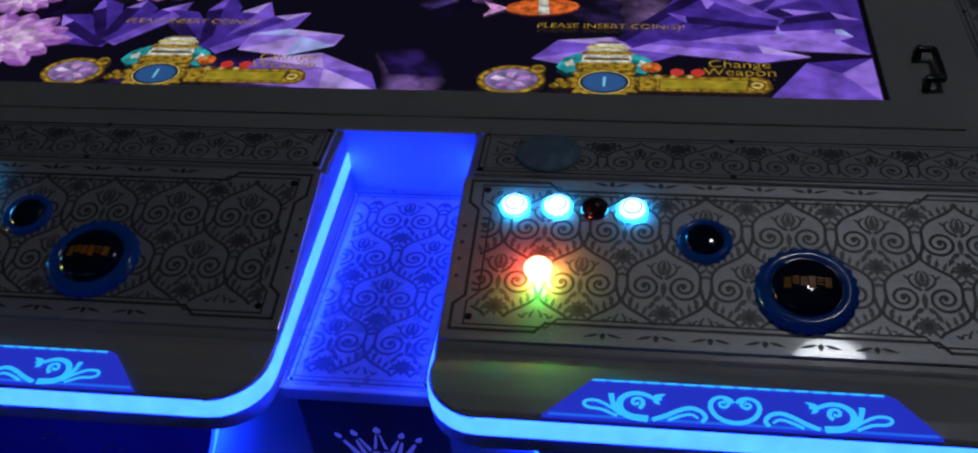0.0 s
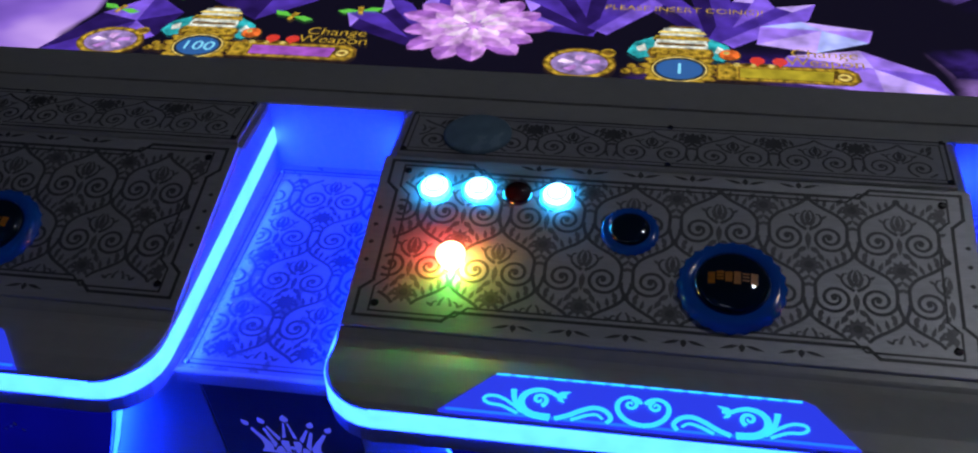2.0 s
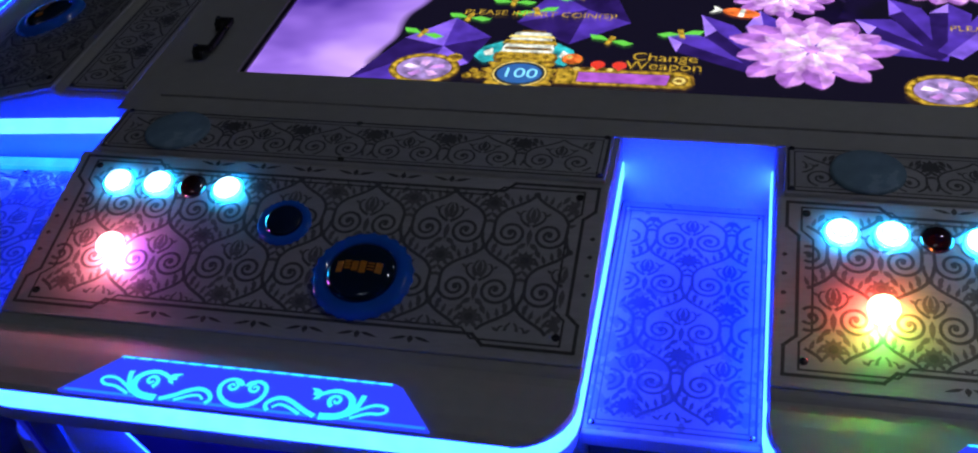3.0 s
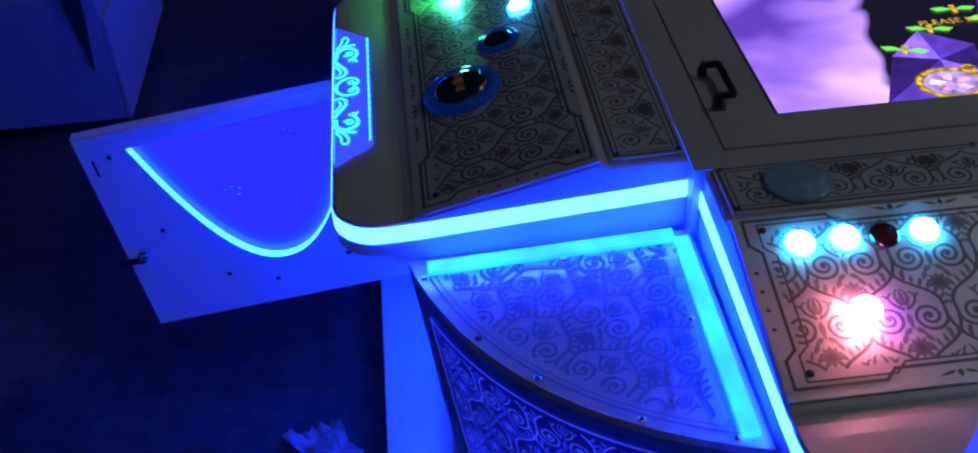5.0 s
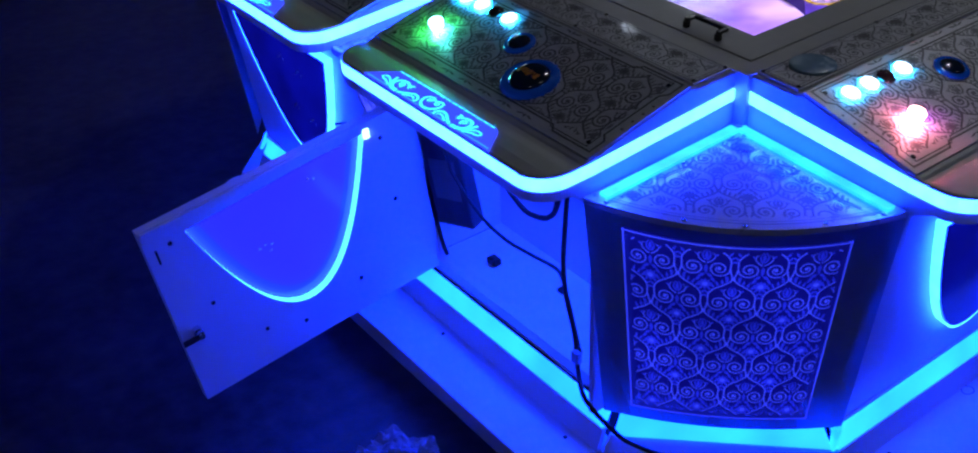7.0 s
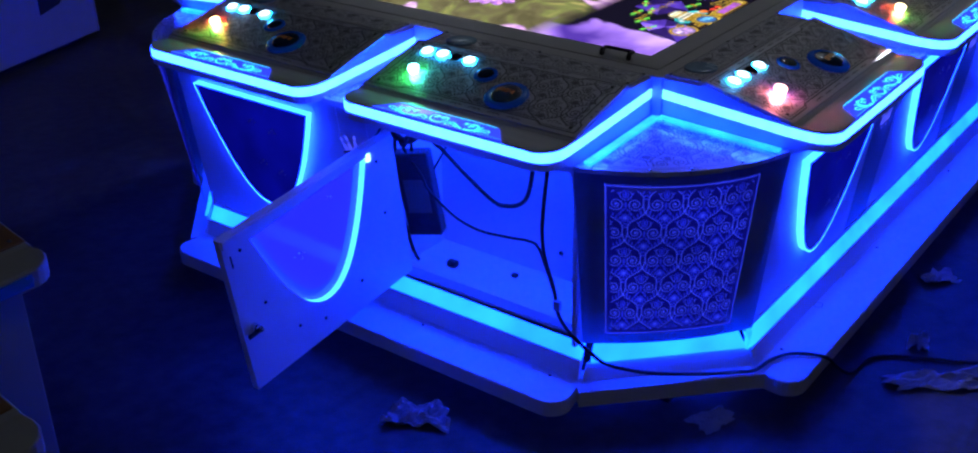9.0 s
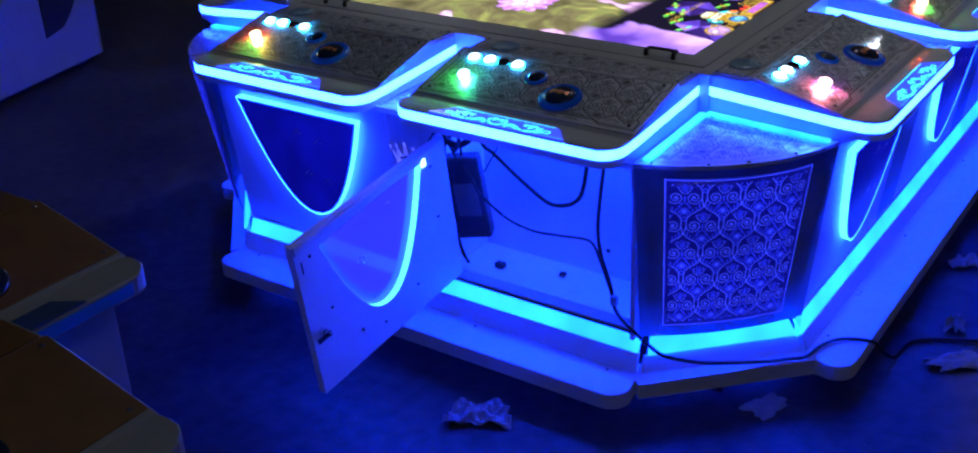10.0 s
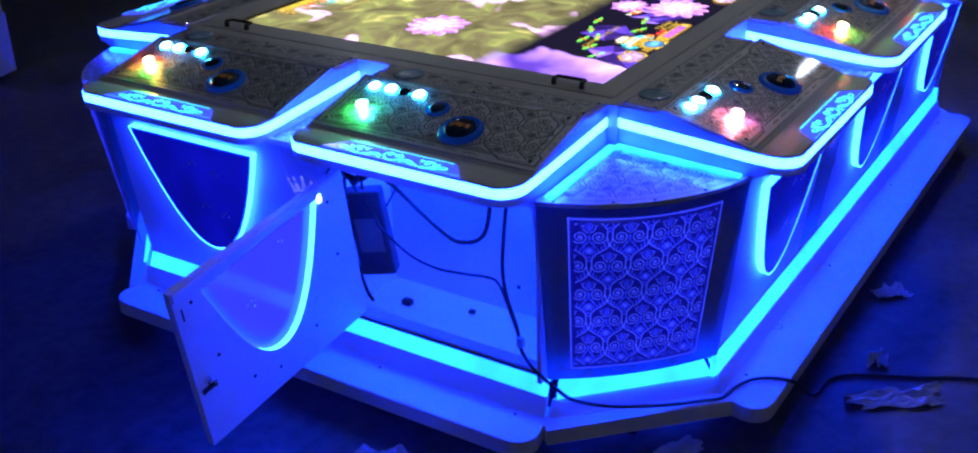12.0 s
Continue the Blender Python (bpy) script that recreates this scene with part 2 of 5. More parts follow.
def damask(ink, x0, x1, y0, y1, a=0.084, b=0.138, w=0.0036, shift=0.0, leafy=0.88, fill=None):
    """Hearts whose lines cross above and curl under into paired scrolls, with palmettes, ferns and rosettes."""
    fill = fill or ink
    for row in range(int((y1 - y0) / (b / 2)) + 4):
        cy = y0 + (row - 1) * b / 2 + shift
        for col in range(int((x1 - x0) / a) + 3):
            cx = x0 + (col - 0.5 + (row % 2) * 0.5) * a

            def at(x, y):
                return cx + x * a, cy + y * b

            def frond(x, y, turn, length, width):
                fill.leaf(*at(x, y), turn, leafy * length * a, leafy * width * a)

            up = math.pi / 2
            for h in (-1, 1):
                tail = [at(h * 0.435, 0.055), at(h * 0.425, 0.110), at(h * 0.345, 0.180), at(h * 0.205, 0.235), at(h * 0.085, 0.285), at(0, 0.345), at(-h * 0.050, 0.420), at(-h * 0.058, 0.470)]
                ink.ribbon(spiral(*at(h * 0.235, -0.02), 0.195 * a, 1.9, (-0.2 if h > 0 else math.pi + 0.2) - h * 2 * math.pi * 1.9, h, tail), w * 0.85, w * 1.0)
                ink.disc(*at(h * 0.235, -0.02), 0.034 * a)
                # lyre and bell standing between the scrolls
                ink.ribbon([at(h * x, y) for x, y in ((0.015, 0.050), (0.075, 0.072), (0.130, 0.105), (0.155, 0.145), (0.130, 0.185), (0.090, 0.190))], w * 1.0, w * 0.45)
                fill.ribbon([at(h * x, y) for x, y in ((0.012, 0.085), (0.050, 0.115), (0.070, 0.155), (0.055, 0.195), (0.020, 0.225))], w * 1.5, w * 0.5)
                frond(h * 0.150, 0.150, up - h * 0.9, 0.10, 0.05)
                # fern leaves outside the curve
                for x, y, ang, ln in ((0.43, 0.110, 0.75, 0.13), (0.39, 0.158, 0.62, 0.15), (0.33, 0.196, 0.48, 0.17), (0.26, 0.225, 0.34, 0.17), (0.18, 0.255, 0.20, 0.16), (0.445, 0.065, 1.0, 0.11), (0.11, 0.285, 0.08, 0.13)):
                    frond(h * x, y, up - h * ang, ln, 0.056)
                # pendant under the scrolls
                frond(h * 0.02, -0.100, -up + h * 0.85, 0.18, 0.080)
                frond(h * 0.10, -0.150, -up + h * 0.55, 0.17, 0.075)
                frond(h * 0.36, -0.115, -up + h * 0.4, 0.16, 0.070)
            frond(0, 0.100, up, 0.24, 0.075)
            frond(0, 0.030, -up, 0.30, 0.080)
            ink.disc(*at(0, 0.345), 0.045 * a)
            for q in range(10):
                fill.leaf(*at(0, -0.255), q * math.pi / 5 + 0.31, leafy * 0.165 * a, leafy * 0.085 * a)
            ink.disc(*at(0, -0.255), 0.055 * a)


def notched(x0, x1, y0, y1, nx, ny, d):
    """A frame line whose long sides step inwards between the corners."""
    return [(x0, y0), (x0 + nx, y0), (x0 + nx + d, y0 + d), (x1 - nx - d, y0 + d), (x1 - nx, y0), (x1, y0), (x1, y0 + ny), (x1 - d, y0 + ny + d),
            (x1 - d, y1 - ny - d), (x1, y1 - ny), (x1, y1), (x1 - nx, y1), (x1 - nx - d, y1 - d), (x0 + nx + d, y1 - d), (x0 + nx, y1), (x0, y1),
            (x0, y1 - ny), (x0 + d, y1 - ny - d), (x0 + d, y0 + ny + d), (x0, y0 + ny), (x0, y0)]


def rect_in(x0, x1, y0, y1):
    return lambda x, y: x0 <= x <= x1 and y0 <= y <= y1


SCREWS = {}


def screws(points, r, material, parent, m=None, name="screw"):
    """Small domed screw heads, each an object, sharing one mesh."""
    key = (r, material.name)
    if key not in SCREWS:
        bm = lathe_bm([(r, 0), (r, 0.001), (r * 0.6, 0.0022), (0, 0.0025)], 10)
        me = bpy.data.meshes.new("screw")
        bm.to_mesh(me)
        bm.free()
        me.materials.append(material)
        SCREWS[key] = me
    for p in points:
        part_data(name, SCREWS[key], parent, (m or Matrix()) @ Matrix.Translation(p))


def long_pose(k):
    return pose(k * PITCH, 0, TOP)


def short_pose(k):
    return pose(-SIDE, 0.32 + k * PITCH_S, TOP, 0, 0, -90)


FLIP = pose(0, 2 * MID, 0, 0, 0, 180)     # the table's other half
CONSOLES = [long_pose(-1), long_pose(0), long_pose(1), short_pose(0), short_pose(1)]
CONSOLES += [FLIP @ m for m in CONSOLES]

# ---------------------------------------------------------------- hall
floor = tagged(part("floor", box_bm(-9, 9, -7, 9, -0.1, 0), concrete, None), "dark stained concrete floor lit blue", "floor", kind="structure")
for nm, args in (("wall_north", (-9, 9, 9, 9.2, 0, 4)), ("wall_south", (-9, 9, -7.2, -7, 0, 4)), ("wall_east", (9, 9.2, -7, 9, 0, 4)), ("wall_west", (-9.2, -9, -7, 9, 0, 4))):
    tagged(part(nm, box_bm(*args), wall_paint, None), "dark unlit hall wall", "wall", kind="structure")
tagged(part("ceiling", box_bm(-9, 9, -7, 9, 4.0, 4.1), ceiling_paint, None), "dark unlit hall ceiling", "ceiling", kind="structure")


# Unseen tube lamps, placed for general brightness and sheen on the plates.
def unseen_lamp(x, y, z, length, strength):
    root = empty("ceiling_lamp", pose(x, y, z), label="unseen white tube lamp placed to light the hall", category="lamp", group="hall lamps")
    part("housing", box_bm(-length / 2, length / 2, -0.06, 0.06, 0.02, 0.07, 0.008), cab_white, root)
    bm = tube_bm([(-length / 2 + 0.02, 0, 0), (length / 2 - 0.02, 0, 0)], 0.016, 12)
    part("tube", bm, glow("tube_white", (0.74, 0.84, 1.0), strength), root)
    for s in (-1, 1):
        part("hanger", tube_bm([(s * length * 0.4, 0, 0.065), (s * length * 0.4, 0, 4.0 - z)], 0.004, 6), black, root)
    return root


spot = empty("pendant_lamp", pose(1.30, 0.62, 3.55), label="round white lamp hanging over the table", category="lamp")
part("shade", lathe_bm([(0.02, 0.16), (0.04, 0.14), (0.12, 0.05), (0.155, 0.0), (0.150, 0.0), (0.115, 0.045), (0.036, 0.13)], 28), black, spot, "dark metal shade", True)
part("bulb", lathe_bm([(0.0, 0.0), (0.09, 0.008), (0.135, 0.018), (0.135, 0.022), (0, 0.022)], 28), glow("lamp_white", (0.88, 0.93, 1.0), 40), spot, "white diffuser", True)
part("cord", tube_bm([(0, 0, 0.15), (0, 0, 0.45)], 0.004, 6), black, spot)
# Added lights for plates, corner faces and spare consoles, all out of view.
unseen_lamp(3.5, 4.5, 3.3, 1.2, 18)
# This one is placed from glints on a console plate and corner tray.
unseen_lamp(5.7, 0.45, 3.4, 0.5, 40)
unseen_lamp(-0.6, -2.6, 3.4, 1.2, 9.0)
unseen_lamp(-4.4, -2.6, 3.4, 1.2, 21.0)


# ---------------------------------------------------------------- player consoles
def top_at(v):
    """Height of a console's upper surface along its depth."""
    key = [(-0.400, -0.0555), (-0.395, -0.0515), (-0.375, -0.0495), (-0.345, -0.0505), (-0.326, -0.0525), (-0.318, -0.0518), (-0.314, -0.0495), (-0.305, -0.0475),
           (-0.100, 0.0015), (-0.095, 0.000), (-0.090, -0.0035), (0.0, -0.0035)]
    for (a, p), (b, q) in zip(key, key[1:]):
        if v <= b:
            return p + (q - p) * (v - a) / (b - a)
    return key[-1][1]


def half_at(v):
    return HW if v > -0.345 else HW - 0.055 + math.sqrt(max(0, 0.055 ** 2 - (-0.345 - v) ** 2))


def led_at(v):
    return -0.031 + 0.0745 * v if v > -0.30 else -0.05335 + 0.025 * (v + 0.30)


def console_outline():
    vs = [0.0, -0.1, -0.2, -0.3, -0.345] + [-0.345 - 0.055 * math.sin(math.radians(a)) for a in (15, 30, 45, 60, 75, 90)]
    left = [(-half_at(v), v) for v in vs]
    return left + [(0, -0.400)] + [(-u, v) for u, v in reversed(left)]


SLOPE = math.atan2(0.0457, 0.1881)
PLATE = Matrix.Translation((0, -0.104, 0.0042)) @ Matrix.Rotation(SLOPE, 4, "X")   # y = distance up the slope from the back line


def on_plate(u, v, h=0.0):
    return PLATE @ Matrix.Translation((u, (v + 0.104) / math.cos(SLOPE), h))


def console():
    root = empty("player_console")
    vs = [0.0, -0.045, -0.089, -0.0945, -0.10, -0.16, -0.23, -0.304, -0.309, -0.313, -0.3155, -0.318, -0.322, -0.328, -0.336, -0.345, -0.355, -0.365, -0.375, -0.383, -0.389, -0.394, -0.397, -0.3988, -0.3997]
    rings = []
    for v in vs:
        h, t, b = half_at(v), top_at(v), min(led_at(v), top_at(v) - 0.003)
        rings.append([(-h, v, b), (-h, v, t - 0.003), (-h + 0.003, v, t), (-h / 2, v, t), (h / 2, v, t), (h - 0.003, v, t), (h, v, t - 0.003), (h, v, b)])
    body = part("shell", loft(rings, closed=False), silver, root, "silver-grey moulded shell with a rounded front lip")
    body.data.polygons.foreach_set("use_smooth", [False] * len(body.data.polygons))
    line = console_outline()

    def band(name, top, bottom, out, material, label):
        rs = []
        for u, v in line:
            d = Vector((u, v + 0.25)).normalized() if v < -0.35 else Vector((math.copysign(1, u), 0))
            if abs(u) < 1e-6:
                d = Vector((0, -1))
            z = led_at(v)
            low = bottom - (0.022 if name == "under_rim" and v > -0.31 else 0)
            rs.append([(u + d.x * (out - 0.008), v + d.y * (out - 0.008), z + top), (u + d.x * out, v + d.y * out, z + top),
                       (u + d.x * out, v + d.y * out, z + low), (u + d.x * (out - 0.008), v + d.y * (out - 0.008), z + low)])
        return part(name, loft(rs), material, root, label)

    band("led_strip", -0.0005, -0.0215, 0.0015, led, "glowing cyan-blue light strip round the lip")
    band("under_rim", -0.0218, -0.040, 0.000, white, "white rim under the light strip")
    under = [(u * 0.985, v * 0.99 - 0.0, led_at(v) - 0.040) for u, v in line]
    part("underside", loft([under, [(x, y, z + 0.004) for x, y, z in under]]), white, root)

    # sloping control plate with etched scrolls
    plate = part("control_plate", box_bm(-0.2935, 0.2935, -0.2085, 0.0055, -0.004, 0, 0.0014), steel, root, "etched stainless control plate with dark scrollwork")
    plate.matrix_basis = PLATE
    ink = Inlay(rect_in(-0.268, 0.268, -0.184, -0.010))
    leaves = Inlay(ink.inside)
    damask(ink, -0.282, 0.282, -0.20, 0.0, fill=leaves)
    part_data("scrollwork", ink.mesh("scrollwork", etch), plate, pose(0, 0, 0.0005))
    part_data("scrollwork", leaves.mesh("leafwork", etch_leaf), plate, pose(0, 0, 0.0003))
    ink = Inlay(lambda x, y: True)
    ink.line(notched(-0.283, 0.283, -0.196, -0.001, 0.085, 0.030, 0.011), 0.0034)
    ink.line(notched(-0.2695, 0.2695, -0.190, -0.007, 0.083, 0.028, 0.011), 0.0022)
    for y, s in ((0.001, 1), (-0.198, -1)):
        for k in range(6):
            x = -0.13 + k * 0.052
            ink.leaf(x, y - s * 0.0055, s * math.pi / 2, 0.009, 0.006)
            for h in (-1, 1):
                ink.leaf(x + h * 0.003, y - s * 0.004, math.pi / 2 - h * 1.3 if s > 0 else -math.pi / 2 + h * 1.3, 0.018, 0.0035)
    for x, s in ((-0.287, -1), (0.287, 1)):
        for k in range(4):
            ink.leaf(x, -0.065 - k * 0.022, 0 if s < 0 else math.pi, 0.006, 0.005)
    part_data("border_line", ink.mesh("border_line", etch_line), plate, pose(0, 0, 0.0005))
    screws([(x, y, 0) for x in (-0.265, 0.265) for y in (-0.181, -0.014)], 0.004, black, plate)

    # narrow plate behind it
    strip = part("rear_plate", box_bm(-0.286, 0.286, -0.085, -0.003, -0.004, 0.0008, 0.001), steel, root, "narrow etched steel rear plate")
    ink = Inlay(rect_in(-0.270, 0.270, -0.073, -0.015))
    damask(ink, -0.27, 0.27, -0.075, 0.02, 0.084, 0.112, 0.0026, 0.02)
    part_data("scrollwork", ink.mesh("rear_scrollwork", etch), strip, pose(0, 0, 0.0012))
    ink = Inlay(lambda x, y: True)
    for d, w in ((0, 0.0026), (0.006, 0.0015)):
        ink.line([(-0.282 + d, -0.081 + d), (0.282 - d, -0.081 + d), (0.282 - d, -0.007 - d), (-0.282 + d, -0.007 - d), (-0.282 + d, -0.081 + d)], w)
    part_data("border_line", ink.mesh("rear_border_line", etch_line), strip, pose(0, 0, 0.0013))
    screws([(x, y, 0.0008) for x in (-0.279, 0, 0.279) for y in (-0.078, -0.008)], 0.0035, chrome, strip)
    disc = part("round_cover", lathe_bm([(0.037, 0.0), (0.037, 0.003), (0.034, 0.0045), (0.012, 0.0052), (0, 0.0052)], 40), disc_blue, root, "smoky blue round cover disc", True)
    disc.matrix_basis = pose(-0.205, -0.044, 0.0008)

    # edge-lit ornament plate on the lip
    pts = [(-0.180, -0.3985), (0.174, -0.3985), (0.139, -0.354), (0.130, -0.3495), (-0.130, -0.3495), (-0.139, -0.354)]
    bm = loft([[(x, y, top_at(max(y, -0.394)) + 0.0006) for x, y in pts], [(x, y, top_at(max(y, -0.394)) + 0.0045) for x, y in pts]])
    ac = part("acrylic_plate", bm, acrylic, root, "edge-lit blue acrylic ornament plate")
    edge = [(-0.174 + 0.0172 * k, k) for k in range(21)]
    # Emissive strip imitates the LED brightening the front of the acrylic.
    me = mesh_of("edge_glow", [(x, y, top_at(max(y, -0.394)) + 0.0047) for y in (-0.3980, -0.3950) for x, _ in edge], [(k, k + 1, k + 22, k + 21) for k in range(20)], glow("acrylic_front_glow", (0.012, 0.16, 1.0), 1.3, (0.05, 0.06, 0.4), 0.1))
    part_data("edge_glow", me, ac, None, "emissive cyan strip imitating light at the front edge")
    ink = Inlay(lambda x, y: True)
    ink.line([(-0.136, -0.3520), (0.126, -0.3520)], 0.0012)
    for k in range(16):
        ink.line([(-0.134 + k * 0.0168, -0.3520), (-0.1245 + k * 0.0168, -0.3520)], 0.0026)
    for h in (-1, 1):
        def sweep(pts, n=5):
            return [(p.x, p.y) for p in smooth_path([(h * x - 0.005, y, 0) for x, y in pts], n)]

        # heart in the middle
        ink.ribbon(spiral(h * 0.0108 - 0.005, -0.3705, 0.0060, 1.3, math.pi / 2 + h * 2.0, -h, []), 0.0022, 0.0036)
        ink.ribbon(sweep([(0.0015, -0.3690), (0.0050, -0.3640), (0.0125, -0.3620), (0.0195, -0.3660), (0.0220, -0.3740), (0.0185, -0.3830), (0.0100, -0.3895), (0.0, -0.3920)]), 0.0036, 0.0050)
        # double wave running outwards
        ink.ribbon(sweep([(0.0300, -0.3930), (0.0265, -0.3880), (0.0285, -0.3830), (0.0340, -0.3790), (0.0420, -0.3780), (0.0520, -0.3820), (0.0620, -0.3880), (0.0740, -0.3935)]), 0.0040, 0.0050)
        ink.ribbon(sweep([(0.0330, -0.3890), (0.0390, -0.3850), (0.0480, -0.3870), (0.0600, -0.3930)]), 0.0026, 0.0036)
        # large scroll with a forked tip, and its foot
        ink.ribbon(spiral(h * 0.0890 - 0.005, -0.3745, 0.0070, 1.25, math.pi / 2 + h * 1.2, h, []), 0.0024, 0.0044)
        ink.ribbon(sweep([(0.0660, -0.3690), (0.0730, -0.3690), (0.0790, -0.3655), (0.0880, -0.3630), (0.0980, -0.3660), (0.1040, -0.3740), (0.1030, -0.3840), (0.0940, -0.3910), (0.0780, -0.3930)]), 0.0036, 0.0080)
        ink.leaf(h * 0.0750 - 0.005, -0.3680, math.pi / 2 - h * -1.15, 0.0140, 0.0050)
        ink.leaf(h * 0.0740 - 0.005, -0.3700, math.pi / 2 - h * -2.3, 0.0090, 0.0045)
        # bud and looped petal
        ink.ribbon(sweep([(0.1010, -0.3880), (0.1090, -0.3800), (0.1120, -0.3700), (0.1125, -0.3650)]), 0.0040, 0.0055)
        ink.ribbon(sweep([(0.1020, -0.3900), (0.1120, -0.3820), (0.1240, -0.3755), (0.1340, -0.3755), (0.1370, -0.3795), (0.1320, -0.3835), (0.1200, -0.3850), (0.1060, -0.3915)]), 0.0032, 0.0032)
    me = mesh_of("ornament", [(x, y - (0.0035 if y < -0.356 else 0), top_at(max(y - 0.0035, -0.394)) + 0.0052) for x, y, _ in ink.v], ink.f, acrylic_cut)
    part_data("ornament", me, ac, None, "glowing engraved scroll ornament")

    # buttons
    def lit(u, v):
        ring = part("button_collar", lathe_bm([(0.0158, 0), (0.0158, 0.0022), (0.0148, 0.0036), (0.0138, 0.0036)], 24), button_ring, root, "translucent collar", True)
        ring.matrix_basis = on_plate(u, v)
        part("push_button", lathe_bm([(0.0136, 0), (0.0136, 0.005), (0.0125, 0.0068), (0.0085, 0.0074), (0.008, 0.0064), (0, 0.0064)], 24), button_lit, ring, "lit white push button", True)
        part("button_groove", lathe_bm([(0.0088, 0.0072), (0.0088, 0.0079), (0.0104, 0.0077), (0.0104, 0.0070)], 24), button_groove, ring, "pale blue ring line", True)

    for u, v in ((-0.2331, -0.1385), (-0.1873, -0.1375), (-0.1072, -0.1385)):
        lit(u, v)
    lock = part("key_lock", lathe_bm([(0.0155, 0), (0.0155, 0.003), (0.013, 0.005), (0.009, 0.0085), (0, 0.0105)], 24), red_dark, root, "dark red-black domed button", True)
    lock.matrix_basis = on_plate(-0.1473, -0.1385)
    for u, v, r in ((-0.0314, -0.176, 0.0285), (0.0675, -0.2325, 0.0505)):
        bm = bmesh.new()
        seg, rings = 48, []
        for rr, z, wob in ((1.0, 0.0, 0.02), (0.98, 0.16, 0.03), (0.90, 0.25, 0.0), (0.76, 0.26, 0.0), (0.70, 0.20, 0.0)):
            rings.append([((rr + wob * math.cos(i * math.pi)) * r * math.cos(2 * math.pi * i / seg), (rr + wob * math.cos(i * math.pi)) * r * math.sin(2 * math.pi * i / seg), z * r * 0.8) for i in range(seg)])
        collar = part("dome_collar", loft(rings, cap=False, bm=bm), blue_plastic, root, "ribbed translucent blue plastic collar", True)
        collar.matrix_basis = on_plate(u, v)
        part("dome", lathe_bm([(r * 0.70, r * 0.14), (r * 0.67, r * 0.24), (r * 0.55, r * 0.30), (r * 0.3, r * 0.345), (0, r * 0.36)], 36), dome_dark, collar, "glossy dark dome cap", True)
        if r > 0.04:
            ink = Inlay(lambda x, y: True)
            for k in range(6):
                for y in (-0.0055, -0.0018, 0.0018):
                    x, hh = -0.023 + 0.0078 * k, 0.0038
                    ink.quad([(x, y + 0.002 * ((k * 5) % 3 - 1)), (x + 0.0066, y + 0.002 * ((k * 5) % 3 - 1)), (x + 0.0066, y + hh + 0.001 * (k % 2)), (x, y + hh + 0.001 * (k % 2))])
            me = mesh_of("dome_print", [(x, y, r * (0.365 - 0.30 * ((x * x + y * y) / (r * r * 0.49)) * 0.45)) for x, y, _ in ink.v], ink.f, orange_print)
            part_data("dome_print", me, collar, pose(0, 0, 0.0008), "orange printed marking")
    return root


def stick_light(root, ball, beads):
    """Round knob on a ring of coloured light segments."""
    b = part("stick_light", lathe_bm([(0.0075, 0.0), (0.0075, 0.0110), (0.0120, 0.0132), (0.0140, 0.0150), (0.0142, 0.0175), (0.0120, 0.0210), (0.0070, 0.0232), (0, 0.0240)], 24), GLOWS[ball], root, "glowing round control knob", True)
    b.matrix_basis = on_plate(-0.1988, -0.2290)
    spans = ((1.9, 3.9), (5.5, 7.2), (3.9, 5.5), (0.92, 1.9))
    for (a0, a1), c in zip(spans, (*beads, beads[0])):
        rings = []
        for k in range(7):
            a = a0 + 0.04 + (a1 - a0 - 0.08) * k / 6
            rings.append([(r * math.cos(a), r * math.sin(a), z) for r, z in ((0.0080, 0.0050), (0.0105, 0.0052), (0.0130, 0.0128), (0.0115, 0.0128))])
        part("light_segment", loft(rings), GLOWS[c], b)


proto = console()
looks = [("pink", ("rose", "violet", "rose")), ("warm", ("red", "yellow", "green")), ("warm", ("red", "yellow", "green")), ("ice", ("green", "cyan", "green")), ("warm", ("red", "yellow", "green")),
         ("warm", ("red", "yellow", "green")), ("ice", ("cyan", "cyan", "violet")), ("pink", ("red", "violet", "red")), ("warm", ("red", "yellow", "green")), ("ice", ("cyan", "violet", "cyan"))]
words = ["pinkish red", "red, yellow and green", "red, yellow and green", "green and cyan", "red, yellow and green", "red, yellow and green", "cyan", "pinkish red", "red, yellow and green", "icy cyan"]
made = [proto] + [copy_thing(proto, m) for m in CONSOLES[1:]]
proto.matrix_basis = CONSOLES[0]
for i, (c, (ball, beads)) in enumerate(zip(made, looks)):
    stick_light(c, ball, beads)
    tagged(c, "silver console, etched steel plate, " + words[i] + " knob", "control panel", "player consoles round the table")


